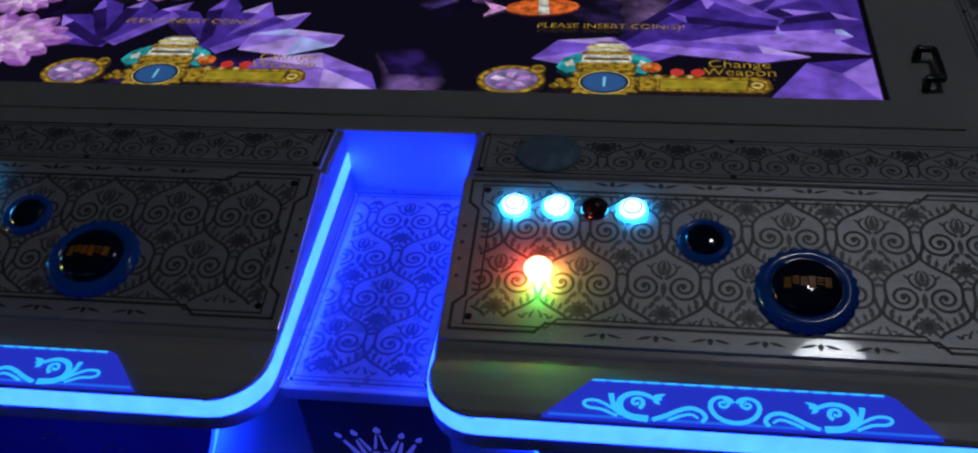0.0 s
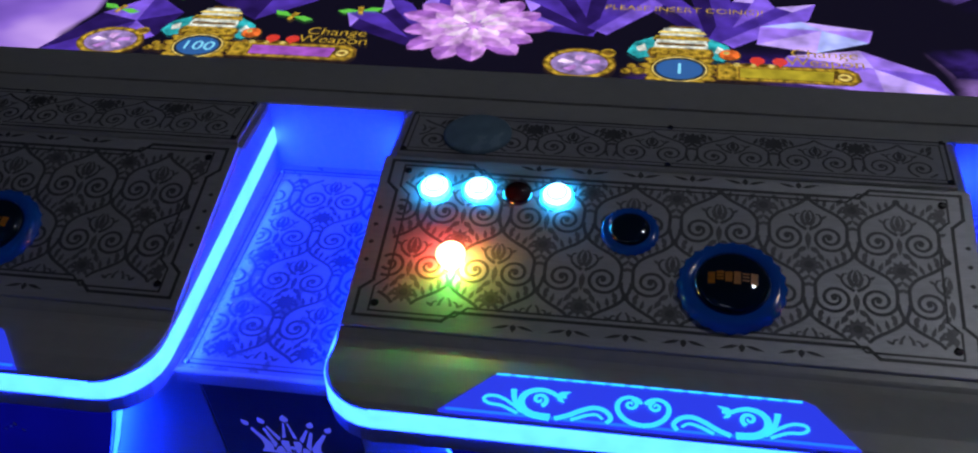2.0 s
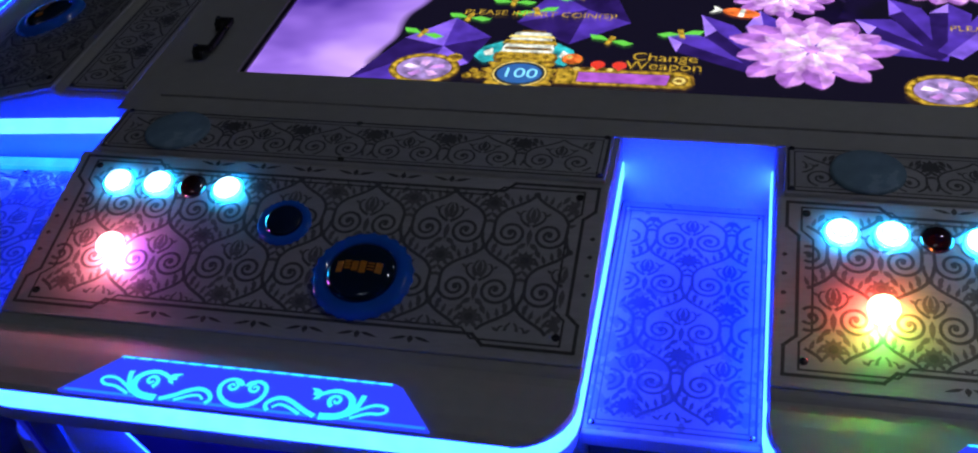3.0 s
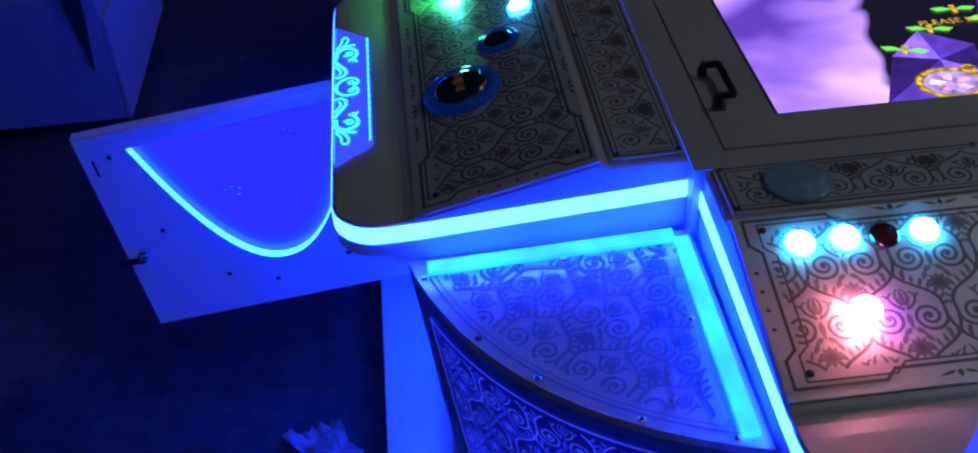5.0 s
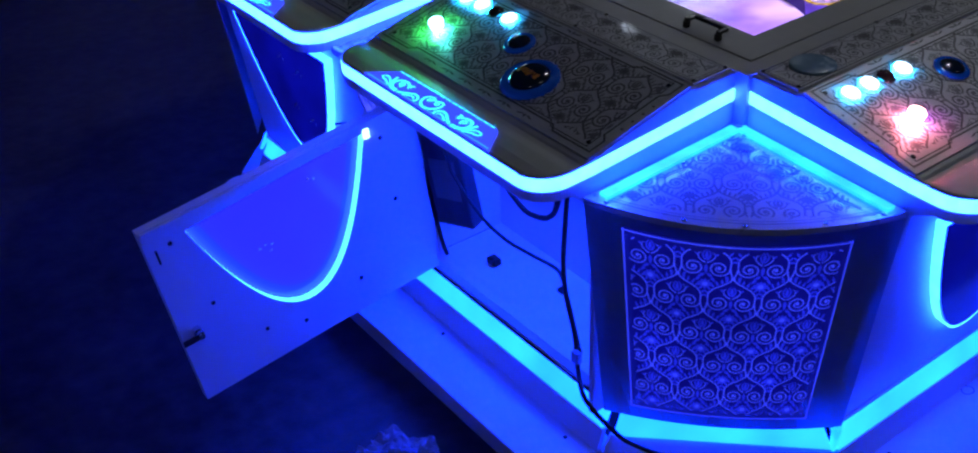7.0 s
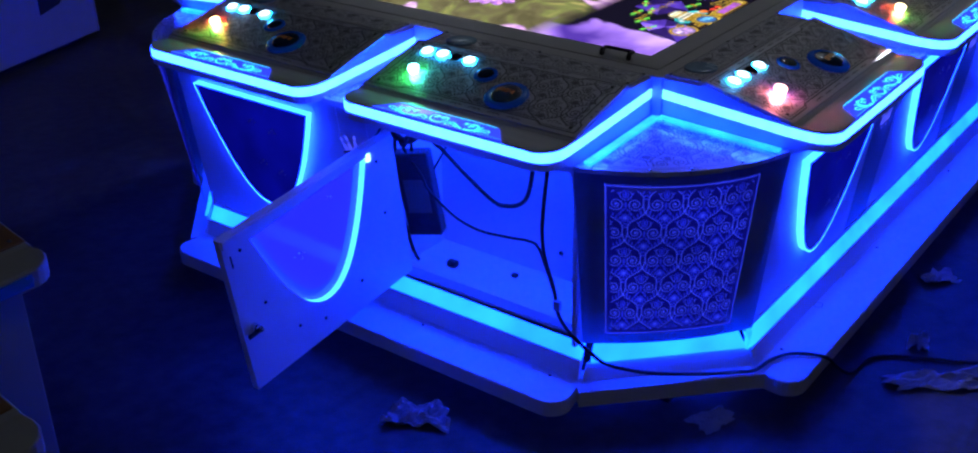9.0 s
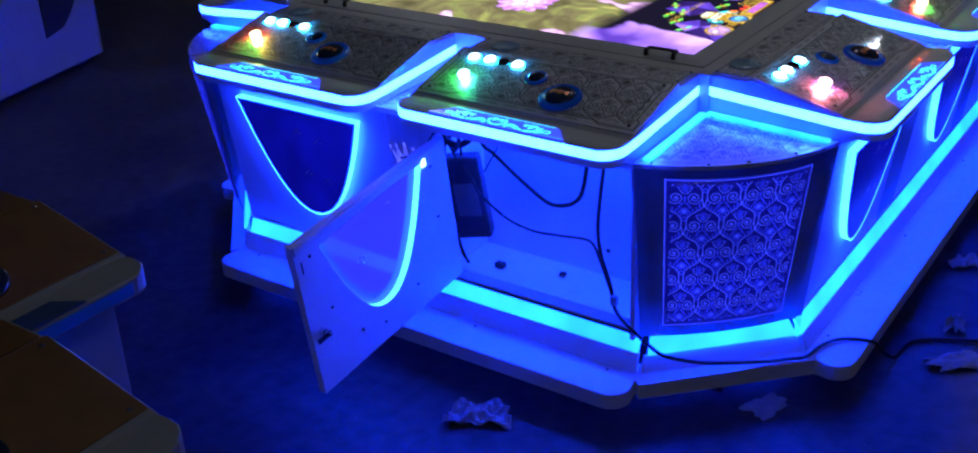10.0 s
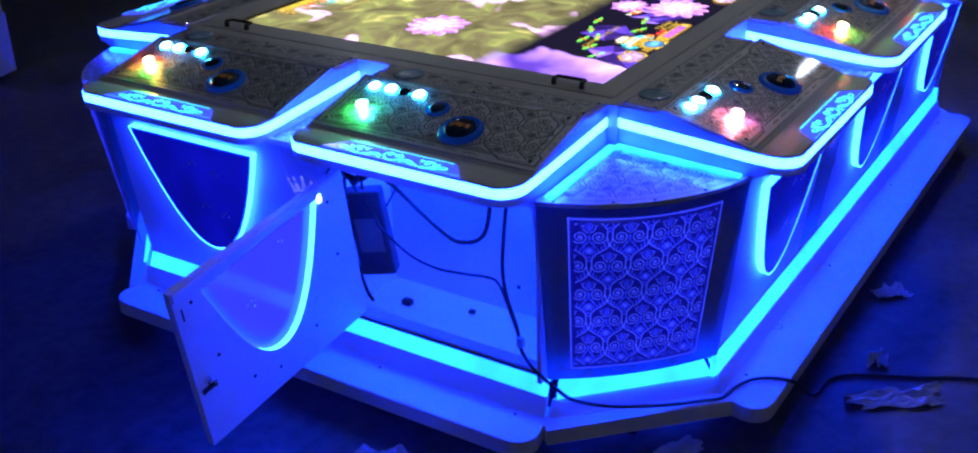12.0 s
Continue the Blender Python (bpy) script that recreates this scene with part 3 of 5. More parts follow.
# ---------------------------------------------------------------- trays between consoles
def tray(gap, m):
    g = gap / 2
    root = empty("drink_tray", m, label="recessed blue-lit tray with scroll-patterned floor plate", category="tray", group="trays between consoles")
    part("back_wall", box_bm(-g, g, -0.0045, -0.0002, -0.090, 0.0), white, root, "smooth white rear wall")
    fl = part("floor_plate", box_bm(-g + 0.001, g - 0.001, -0.338, -0.005, -0.006, 0, 0.001), tray_sheet, root, "patterned metal floor plate")
    fl.matrix_basis = pose(0, 0, -0.0835, 1.2)
    ink = Inlay(rect_in(-g + 0.016, g - 0.016, -0.322, -0.03))
    damask(ink, -0.168, 0.168, -0.34, 0.0)
    part_data("scrollwork", ink.mesh("tray_scrollwork", tray_ink), fl, pose(0, 0, 0.0004))
    ink = Inlay(lambda x, y: True)
    for d, w in ((0.006, 0.0022), (0.012, 0.0014)):
        ink.line([(-g + d, -0.338 + d), (g - d, -0.338 + d), (g - d, -0.010 - d), (-g + d, -0.010 - d), (-g + d, -0.338 + d)], w)
    part_data("border_line", ink.mesh("tray_border", tray_ink), fl, pose(0, 0, 0.0005))
    screws([(x, y, 0) for x in (-g + 0.009, g - 0.009) for y in (-0.33, -0.02)], 0.0035, chrome, fl)
    part("front_edge", box_bm(-g + 0.001, g - 0.001, -0.346, -0.339, -0.104, -0.088, 0.002), white, root)
    return root


def emblem(root, m):
    """Five-pointed crown in light print, cut by dark lines, with loose round tips and two dots below."""
    ink = Inlay(lambda x, y: True)
    ink.ribbon([(-0.036 + 0.0045 * i, -0.0385 + 0.0025 * abs(i - 8) / 8) for i in range(17)], 0.0042)
    for h in (-1, 1):
        ink.quad([(h * 0.0345, -0.0350), (h * 0.0225, -0.0345), (h * 0.0215, -0.0240), (h * 0.0265, -0.0150), (h * 0.0390, 0.0060), (h * 0.0420, 0.0035), (h * 0.0330, -0.0160), (h * 0.0315, -0.0270)])
        ink.quad([(h * 0.0200, -0.0300), (h * 0.0160, -0.0210), (h * 0.0250, 0.0080), (h * 0.0275, 0.0050), (h * 0.0235, -0.0120)])
        ink.quad([(h * 0.0135, -0.0150), (h * 0.0105, -0.0090), (h * 0.0215, 0.0120), (h * 0.0230, 0.0090)])
        ink.quad([(h * 0.0205, -0.0350), (h * 0.0095, -0.0350), (h * 0.0120, -0.0250), (h * 0.0165, -0.0265)])
        ink.leaf(h * 0.0425, 0.0090, math.pi / 2 - h * 0.55, 0.0125, 0.0075)
        ink.leaf(h * 0.0245, 0.0145, math.pi / 2 - h * 0.38, 0.0130, 0.0080)
        ink.quad([(h * 0.0085, -0.0095), (h * 0.0040, -0.0065), (h * 0.0012, 0.0200), (h * 0.0030, 0.0200)])
        ink.quad([(h * 0.0080, -0.0340), (h * 0.0030, -0.0345), (h * 0.0025, -0.0135), (h * 0.0105, -0.0135), (h * 0.0115, -0.0200)])
        ink.leaf(h * 0.0150, -0.0560, math.pi / 2, 0.0120, 0.0080)
    ink.disc(0, -0.0265, 0.0034)
    ink.leaf(0, 0.0215, math.pi / 2, 0.0135, 0.0095)
    part_data("crown_emblem", ink.mesh("crown_emblem", crown_print), root, m, "pale printed crown emblem")


GAP_L, GAP_S = PITCH - 2 * HW, PITCH_S - 2 * HW
TRAYS = [(GAP_L, pose(k * PITCH - PITCH / 2, 0, TOP)) for k in (0, 1)] + [(GAP_S, pose(-SIDE, 0.32 + PITCH_S / 2, TOP, 0, 0, -90))]
proto_tray = {g: tray(g, m) for g, m in (TRAYS[0], TRAYS[2])}
for g, m in [TRAYS[1]] + [(g, FLIP @ m) for g, m in TRAYS]:
    copy_thing(proto_tray[g], m)


# ---------------------------------------------------------------- cabinet under the consoles
def face_at(w):
    """Depth of the inward-leaning front face at a height."""
    return -0.310 + 0.062 * (-0.10 - w) / 0.46


LEAN = math.atan2(0.062, 0.46)


def front_frame(u, w):
    """Plane of the front face: x along, y up the face, z outward."""
    return Matrix.Translation((u, face_at(w), w)) @ Matrix(((1, 0, 0, 0), (0, -math.sin(LEAN), -math.cos(LEAN), 0), (0, math.cos(LEAN), -math.sin(LEAN), 0), (0, 0, 0, 1)))


def u_outline(half, depth, n=22):
    pts = []
    for i in range(n + 1):
        x = half * (1 - 2 * i / n)
        pts.append((x, -depth * (1 - abs(x / half) ** 2.1)))
    return pts


def slab(x0, x1, w0, w1, thick, root, name, material, label=""):
    """Board lying in the leaning front face."""
    d = math.cos(LEAN)
    ob = part(name, box_bm(x0, x1, (w0 - w1) / d, 0, -thick, 0, 0.0015), material, root, label)
    ob.matrix_basis = front_frame(0, w1)
    return ob


def shield(root, u):
    pts = u_outline(0.21, 0.318)
    bm = loft([[(x, y, 0.0008) for x, y in pts], [(x, y, 0.020) for x, y in pts]], cap=False)
    rim = part("light_rim", bm, led_rim, root, "glowing cyan rim of the shield panel")
    rim.matrix_basis = front_frame(u, -0.158)
    k = 0.975
    plate = part("shield_plate", loft([[(x * k, y * k - 0.003, 0.010) for x, y in pts], [(x * k, y * k - 0.003, 0.0195) for x, y in pts]]), shield_blue, root, "dark blue shield-shaped acrylic plate")
    plate.matrix_basis = front_frame(u, -0.158)
    ink = Inlay(lambda x, y: True)
    for bx, by in ((-0.02, -0.07), (0.05, -0.085), (-0.01, -0.19), (0.055, -0.205)):
        for j in range(4):
            ink.leaf(bx + 0.009 * j, by + 0.004 * ((j * 7) % 3), 0.8 * j, 0.007, 0.004)
    part_data("small_print", ink.mesh("small_print", print_white), plate, pose(0, 0, 0.0199), "tiny pale printed flecks")


def cabinet_unit(m, half, open_door=False, label="white cabinet front with a rim-lit shield panel"):
    root = empty("cabinet_front", m, label=label, category="cabinet", group="cabinet fronts round the table")
    if not open_door:
        slab(-half, half, -0.560, -0.098, 0.016, root, "front_board", white, "white painted front board")
        shield(root, 0)
    return root


for i, m in enumerate(CONSOLES):
    if i != 3:
        cabinet_unit(m, HW)

# boards under the trays
for g, m in TRAYS + [(g, FLIP @ m) for g, m in TRAYS]:
    root = empty("divider_post", m, label="dark panel post with pale crown emblem under a tray", category="panel", group="posts under the trays")
    d = slab(-g / 2 + 0.001, g / 2 - 0.001, -0.560, -0.098, 0.016, root, "post_board", dark_frame if g > 0.12 else white)
    emblem(d, pose(0, -0.128, 0.0006))

# the open unit: frame round the opening, compartment and door
S = CONSOLES[3]
unit = cabinet_unit(S, HW, True, "open white cabinet with wiring inside and its door swung out")
D0, D1, W0, W1 = -0.232, 0.285, -0.530, -0.128
slab(-HW, D0, -0.560, -0.098, 0.016, unit, "side_stile", white)
slab(D1, HW, -0.560, -0.098, 0.016, unit, "side_stile", white)
slab(D0, D1, -0.560, W0, 0.016, unit, "bottom_rail", white)
slab(D0, D1, W1, -0.098, 0.016, unit, "top_rail", white)
part("compartment_back", box_bm(-HW, HW, -0.045, -0.035, -0.56, -0.095), white, unit)
part("compartment_side", box_bm(-HW + 0.002, -HW + 0.012, -0.29, -0.046, -0.56, -0.095), white, unit)
part("compartment_side", box_bm(HW - 0.012, HW - 0.002, -0.29, -0.046, -0.56, -0.095), white, unit)
part("compartment_floor", box_bm(-HW + 0.013, HW - 0.013, -0.25, -0.046, -0.572, -0.561), white, unit)
# Added emitter, tucked out of sight, fills the compartment with blue light.
part("inner_led", box_bm(-0.22, 0.27, -0.072, -0.046, -0.118, -0.098), glow("compartment_fill_glow", BLUE, 48.0), unit, "hidden glowing strip added to brighten the compartment")
part("bracket", box_bm(-0.184, -0.158, -0.160, -0.140, -0.561, -0.545, 0.003), black, unit, "small black bracket")
part("bracket", box_bm(-0.016, 0.000, -0.112, -0.098, -0.561, -0.552, 0.002), black, unit, "small black bracket")
screws([(x, w, 0.0) for x, w in ((0.09, -0.49), (0.24, -0.30), (0.20, -0.17), (-0.10, -0.14))], 0.006, black, unit, Matrix.Translation((0, -0.045, 0)) @ Matrix.Rotation(math.pi / 2, 4, "X"))

door = empty("cabinet_door_swing")
hinge = front_frame(D0, -0.146)
swing = Matrix.Rotation(math.radians(-91), 4, "Y")
door.parent = unit
door.matrix_basis = hinge @ Matrix.Translation((0, 0, 0.004)) @ swing
door.name = "door"
DW, DH = 0.526, 0.393
pts = [(0.2695 + x, y - 0.028 - 0.044 * x) for x, y in u_outline(0.1815, 0.274, 26)]


def holed(z0, z1):
    """The door board: a rectangle with the shield opening cut through."""
    bm = bmesh.new()
    n = len(pts)
    outer = []
    for i, (x, y) in enumerate(pts):
        t = i / (n - 1)
        outer.append((DW * (1 - t), -DH))
    for z in (z0, z1):
        vo = [bm.verts.new((x, y, z)) for x, y in outer]
        vi = [bm.verts.new((x, y, z)) for x, y in pts]
        c = [bm.verts.new((DW, 0, z)), bm.verts.new((0, 0, z))]
        for i in range(n - 1):
            bm.faces.new((vo[i], vo[i + 1], vi[i + 1], vi[i]))
        bm.faces.new((c[0], vo[0], vi[0]))
        bm.faces.new((c[1], vi[-1], vo[-1]))
        bm.faces.new((c[0], vi[0], vi[-1], c[1]))
        if z == z0:
            low = (vo, vi, c)
        else:
            ring0 = [low[2][0]] + low[0] + [low[2][1]]
            ring1 = [c[0]] + vo + [c[1]]
            for i in range(len(ring0)):
                j = (i + 1) % len(ring0)
                bm.faces.new((ring0[i], ring0[j], ring1[j], ring1[i]))
    return bm


part("door_board", holed(-0.018, 0.0), white, door, "white door board with a shield-shaped cut-out")
bm = bmesh.new()
a = [[bm.verts.new((x, y, z)) for x, y in pts] for z in (-0.0175, -0.0005)]
for i in range(len(pts)):
    j = (i + 1) % len(pts)
    if j:
        bm.faces.new((a[0][i], a[0][j], a[1][j], a[1][i]))
part("light_rim", bm, led_rim, door, "glowing rim of the cut-out")
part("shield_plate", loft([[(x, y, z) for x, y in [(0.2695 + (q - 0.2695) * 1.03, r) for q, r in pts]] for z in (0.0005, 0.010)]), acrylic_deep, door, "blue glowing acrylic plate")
# Three emissive bands of falling strength imitate the rim's light fading inward.
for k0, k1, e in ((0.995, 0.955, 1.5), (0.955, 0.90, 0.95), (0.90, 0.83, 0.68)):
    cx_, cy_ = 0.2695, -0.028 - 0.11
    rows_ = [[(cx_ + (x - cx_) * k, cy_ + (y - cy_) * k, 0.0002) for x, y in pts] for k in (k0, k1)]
    part("rim_glow", loft(rows_, closed=False), glow("glow_falloff", (0.010, 0.030, 1.0), e, (0.05, 0.06, 0.4), 0.1), door, "emissive band imitating rim light fading inward")
part("top_lip", box_bm(0.004, DW - 0.002, -0.022, -0.001, -0.024, -0.0182, 0.002), white, door, "folded white lip along the top edge")
part("sticker", box_bm(DW - 0.075, DW - 0.040, -0.006, -0.0012, -0.0246, -0.0242), print_white, door, "small white sticker")
part("slot", box_bm(DW - 0.020, DW - 0.016, -0.075, -0.045, -0.0188, -0.0181), black, door)
part("led_end", box_bm(0.082, 0.094, -0.034, -0.014, -0.0265, -0.0182, 0.002), door_end, door, "bright end of the light strip")
knob = part("lock", lathe_bm([(0.009, 0.0), (0.009, 0.012), (0.006, 0.014), (0.006, 0.026), (0, 0.027)], 14), chrome, door, "steel cam lock")
knob.matrix_basis = pose(DW - 0.030, -0.235, -0.018, 180)
cam_arm = part("lock_arm", box_bm(-0.006, 0.034, -0.006, 0.006, 0.0, 0.004, 0.001), black, door)
cam_arm.matrix_basis = pose(DW - 0.030, -0.235, -0.042)
scr = [(DW - 0.045, -0.045), (DW - 0.16, -0.020), (0.15, -0.02), (DW - 0.075, -0.20), (0.30, -0.345), (0.17, -0.32), (0.06, -0.19), (0.06, -0.05), (DW - 0.15, -0.315)]
screws([(x, -y, 0) for x, y in scr], 0.0042, black, door, pose(0, 0, -0.018, 180), "screw")
fleck = [(0.31, -0.16), (0.322, -0.155), (0.334, -0.158), (0.315, -0.172), (0.44, -0.085), (0.452, -0.08), (0.20, -0.075), (0.21, -0.07), (0.36, -0.245), (0.37, -0.25)]
screws([(x, -y, 0) for x, y in fleck], 0.0026, chrome, door, pose(0, 0, 0.0003, 180), "small_print")


# ---------------------------------------------------------------- corner units
def arc_pts(a, b, sag, n=16):
    a, b = Vector(a), Vector(b)
    d = b - a
    nrm = Vector((d.y, -d.x)).normalized()
    if nrm.dot(Vector((-1, -1))) < 0:
        nrm = -nrm
    return [tuple(a + d * (i / n) + nrm * sag * (1 - (2 * i / n - 1) ** 2)) for i in range(n + 1)]


CORNER = Vector((-SIDE, 0.0105))
ARC_T = arc_pts((-1.374, 0.020), (-1.048, -0.308), 0.067)
ARC_B = arc_pts((-1.325, 0.020), (-1.046, -0.262), 0.024)


def corner_unit(m):
    root = empty("corner_unit", m, label="silver-grey corner cabinet with blue scroll panel and lit tray", category="cabinet", group="corner units of the table")
    zt, zb = TOP - 0.108, TOP - 0.556

    def blend(t, i):
        return tuple(Vector(ARC_T[i]).lerp(Vector(ARC_B[i]), t))

    rings = []
    for t in (0, 0.25, 0.5, 0.75, 1):
        rings.append([(*blend(t, i), zt + (zb - zt) * t) for i in range(17)])
    bm = loft(rings, closed=False)
    bmesh.ops.solidify(bm, geom=bm.faces[:], thickness=0.012)
    part("corner_face", bm, silver, root, "curved silver-grey front face", True)

    def surf(s, t, off):
        i = min(15, int(s * 16))
        f = s * 16 - i
        a = Vector(blend(t, i)).lerp(Vector(blend(t, i + 1)), f)
        e = Vector(blend(t, 0)), Vector(blend(t, 16))
        d = (e[1] - e[0]).normalized()
        n = Vector((d.y, -d.x))
        if n.dot(Vector((-1, -1))) < 0:
            n = -n
        bend = (s - 0.5) * 0.5
        n = (n + d * bend).normalized()
        return (a.x + n.x * off, a.y + n.y * off, zt + (zb - zt) * t - 0.1 * off)

    S0, S1, T0, T1 = 0.125, 0.835, 0.055, 0.925

    def wrap(x, y, off):
        return surf(S0 + (S1 - S0) * x, T0 + (T1 - T0) * y, off)

    n = 14
    bm = loft([[wrap(i / n, j / 8, 0.0042) for i in range(n + 1)] for j in range(9)], closed=False)
    bmesh.ops.recalc_face_normals(bm, faces=bm.faces)
    bmesh.ops.solidify(bm, geom=bm.faces[:], thickness=0.003)
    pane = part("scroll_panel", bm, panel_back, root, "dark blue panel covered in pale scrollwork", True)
    PW, PH = 0.315, 0.378
    ink = Inlay(rect_in(0.008, PW - 0.008, 0.008, PH - 0.008))
    leaves = Inlay(ink.inside)
    damask(ink, 0, PW, -0.01, PH + 0.03, 0.0790, 0.1390, 0.0023, 0.0, 0.88, leaves)
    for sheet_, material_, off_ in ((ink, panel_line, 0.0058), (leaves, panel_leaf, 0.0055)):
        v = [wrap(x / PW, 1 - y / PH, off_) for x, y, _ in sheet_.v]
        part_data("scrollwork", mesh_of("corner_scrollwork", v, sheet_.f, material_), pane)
    ink = Inlay(lambda x, y: True)
    for d in range(20):
        for q in ((d / 20, 0.004, (d + 1) / 20, 0.004), (d / 20, 0.996, (d + 1) / 20, 0.996), (0.004, d / 20, 0.004, (d + 1) / 20), (0.996, d / 20, 0.996, (d + 1) / 20)):
            ink.line([(q[0] * PW, q[1] * PH), (q[2] * PW, q[3] * PH)], 0.003)
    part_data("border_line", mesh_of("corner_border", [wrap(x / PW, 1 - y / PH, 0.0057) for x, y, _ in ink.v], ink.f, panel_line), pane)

    # tray floor on top
    def floor_z(x, y):
        return TOP - 0.090 - 0.014 * min(1.2, (Vector((x, y)) - CORNER).length / 0.32)

    ring = [(CORNER.x + 0.002, CORNER.y)] + [(x, y) for x, y in ARC_T]
    ring[1] = (ring[1][0], 0.022)
    bm = loft([[(x, y, floor_z(x, y) - 0.010) for x, y in ring], [(x, y, floor_z(x, y)) for x, y in ring]], cap=False)
    for dz in (-0.010, 0):
        c = bm.verts.new((-1.17, -0.10, floor_z(-1.17, -0.10) + dz))
        vs = [bm.verts.new((x, y, floor_z(x, y) + dz)) for x, y in ring]
        for i in range(len(vs)):
            bm.faces.new((c, vs[i], vs[(i + 1) % len(vs)]))
    shelf = part("tray_floor", bm, tray_sheet, root, "patterned metal corner tray")

    def inside(x, y):
        if x > CORNER.x - 0.030 or y > CORNER.y - 0.020:
            return False
        p = Vector((x, y)) - CORNER
        best = min(ARC_T, key=lambda q: abs(math.atan2(p.y, p.x) - math.atan2(q[1] - CORNER.y, q[0] - CORNER.x)) if q[1] < CORNER.y and q[0] < CORNER.x else 9)
        return p.length < (Vector(best) - CORNER).length - 0.026

    ink = Inlay(inside)
    c45 = math.sqrt(0.5)
    base = Inlay(lambda x, y: True)
    damask(base, -0.30, 0.30, -0.02, 0.42)
    for f in base.f:
        q = []
        for k in f:
            x, y, _ = base.v[k]
            dx, dy = -x, 0.36 - y
            q.append((CORNER.x - dx * c45 * -1 - dy * c45, CORNER.y - dx * c45 - dy * c45))
        ink.quad(q)
    part_data("scrollwork", mesh_of("corner_tray_scrollwork", [(x, y, floor_z(x, y) + 0.0012) for x, y, _ in ink.v], ink.f, tray_ink), shelf)
    for k, w in ((0.957, 0.0022), (0.935, 0.0014)):
        ink = Inlay(lambda x, y: True)
        line = [tuple(CORNER + (Vector(q) - CORNER) * k) for q in ARC_T[1:-1]]
        ink.ribbon(line, w)
        part_data("border_line", mesh_of("corner_tray_border", [(x, y, floor_z(x, y) + 0.0012) for x, y, _ in ink.v], ink.f, tray_ink), shelf)
    sc = [tuple(CORNER + (Vector(ARC_T[i]) - CORNER) * 0.975) for i in (1, 5, 8, 12, 15)] + [(-1.20, -0.012), (-1.32, 0.0), (-1.085, -0.13), (-1.075, -0.02)]
    screws([(x, y, floor_z(x, y) + 0.0005) for x, y in sc], 0.004, chrome, shelf)
    for pa, pb, w in (((-1.073, 0.010), (-1.352, 0.010), (0, -0.019)), ((-1.058, -0.006), (-1.058, -0.292), (-0.017, 0))):
        q = [pa, pb, (pb[0] + w[0], pb[1] + w[1]), (pa[0] + w[0], pa[1] + w[1])]
        part("light_strip", loft([[(x, y, floor_z(x, y) + 0.001) for x, y in q], [(x, y, floor_z(x, y) + 0.006) for x, y in q]]), led_soft, root, "diffused cyan light strip along the tray")
    # lit base band and skirt below

    def strip(name, p, q, z0, z1, material, label, th=0.008):
        d = Vector(q[0]) - Vector(q[1])
        nn = Vector((d.y, -d.x)).normalized() * th
        if nn.dot(Vector((1, 1))) < 0:
            nn = -nn
        rings = [[(*p[0], z0), (*p[1], z0), (*q[1], z1), (*q[0], z1)], [(p[0][0] + nn.x, p[0][1] + nn.y, z0), (p[1][0] + nn.x, p[1][1] + nn.y, z0), (q[1][0] + nn.x, q[1][1] + nn.y, z1), (q[0][0] + nn.x, q[0][1] + nn.y, z1)]]
        return part(name, loft(rings), material, root, label)

    strip("band_light", ((-1.300, 0.004), (-1.060, -0.238)), ((-1.318, 0.000), (-1.056, -0.258)), TOP - 0.570, TOP - 0.607, led_base, "wide glowing base band")
    part("band_clip", box_bm(-1.056, -1.040, -0.262, -0.250, TOP - 0.612, TOP - 0.562, 0.003), led_soft, root, "small glowing end clip")
    strip("skirt", ((-1.318, 0.010), (-1.046, -0.258)), ((-1.335, 0.012), (-1.046, -0.278)), TOP - 0.613, TOP - 0.652, white, "white skirt board")
    bm = loft([[(*p, z) for p in ((-1.30, 0.02), (-1.352, 0.018), (-1.375, -0.004), (-1.058, -0.318), (-1.046, -0.30), (-1.03, -0.25))] for z in (TOP - 0.694, TOP - 0.655)])
    part("base_board", bm, white, root, "white base board", False)
    return root


cu = corner_unit(pose(0, 0, 0))
copy_thing(cu, FLIP)


def mirrored_corner(src, m):
    """The other two corners: the same unit reflected across the middle line."""
    c = copy_thing(src, pose(0, 0, 0))
    for o in (c, *c.children_recursive):
        if o.type == "MESH":
            me = o.data.copy()
            loc = o.matrix_basis.copy()
            me.transform(loc)
            for v in me.vertices:
                v.co.y = 2 * MID - v.co.y
            me.flip_normals()
            o.data = me
            o.matrix_basis = Matrix()
    c.matrix_basis = m
    return c


mirrored_corner(cu, pose(0, 0, 0))
mirrored_corner(cu, FLIP)


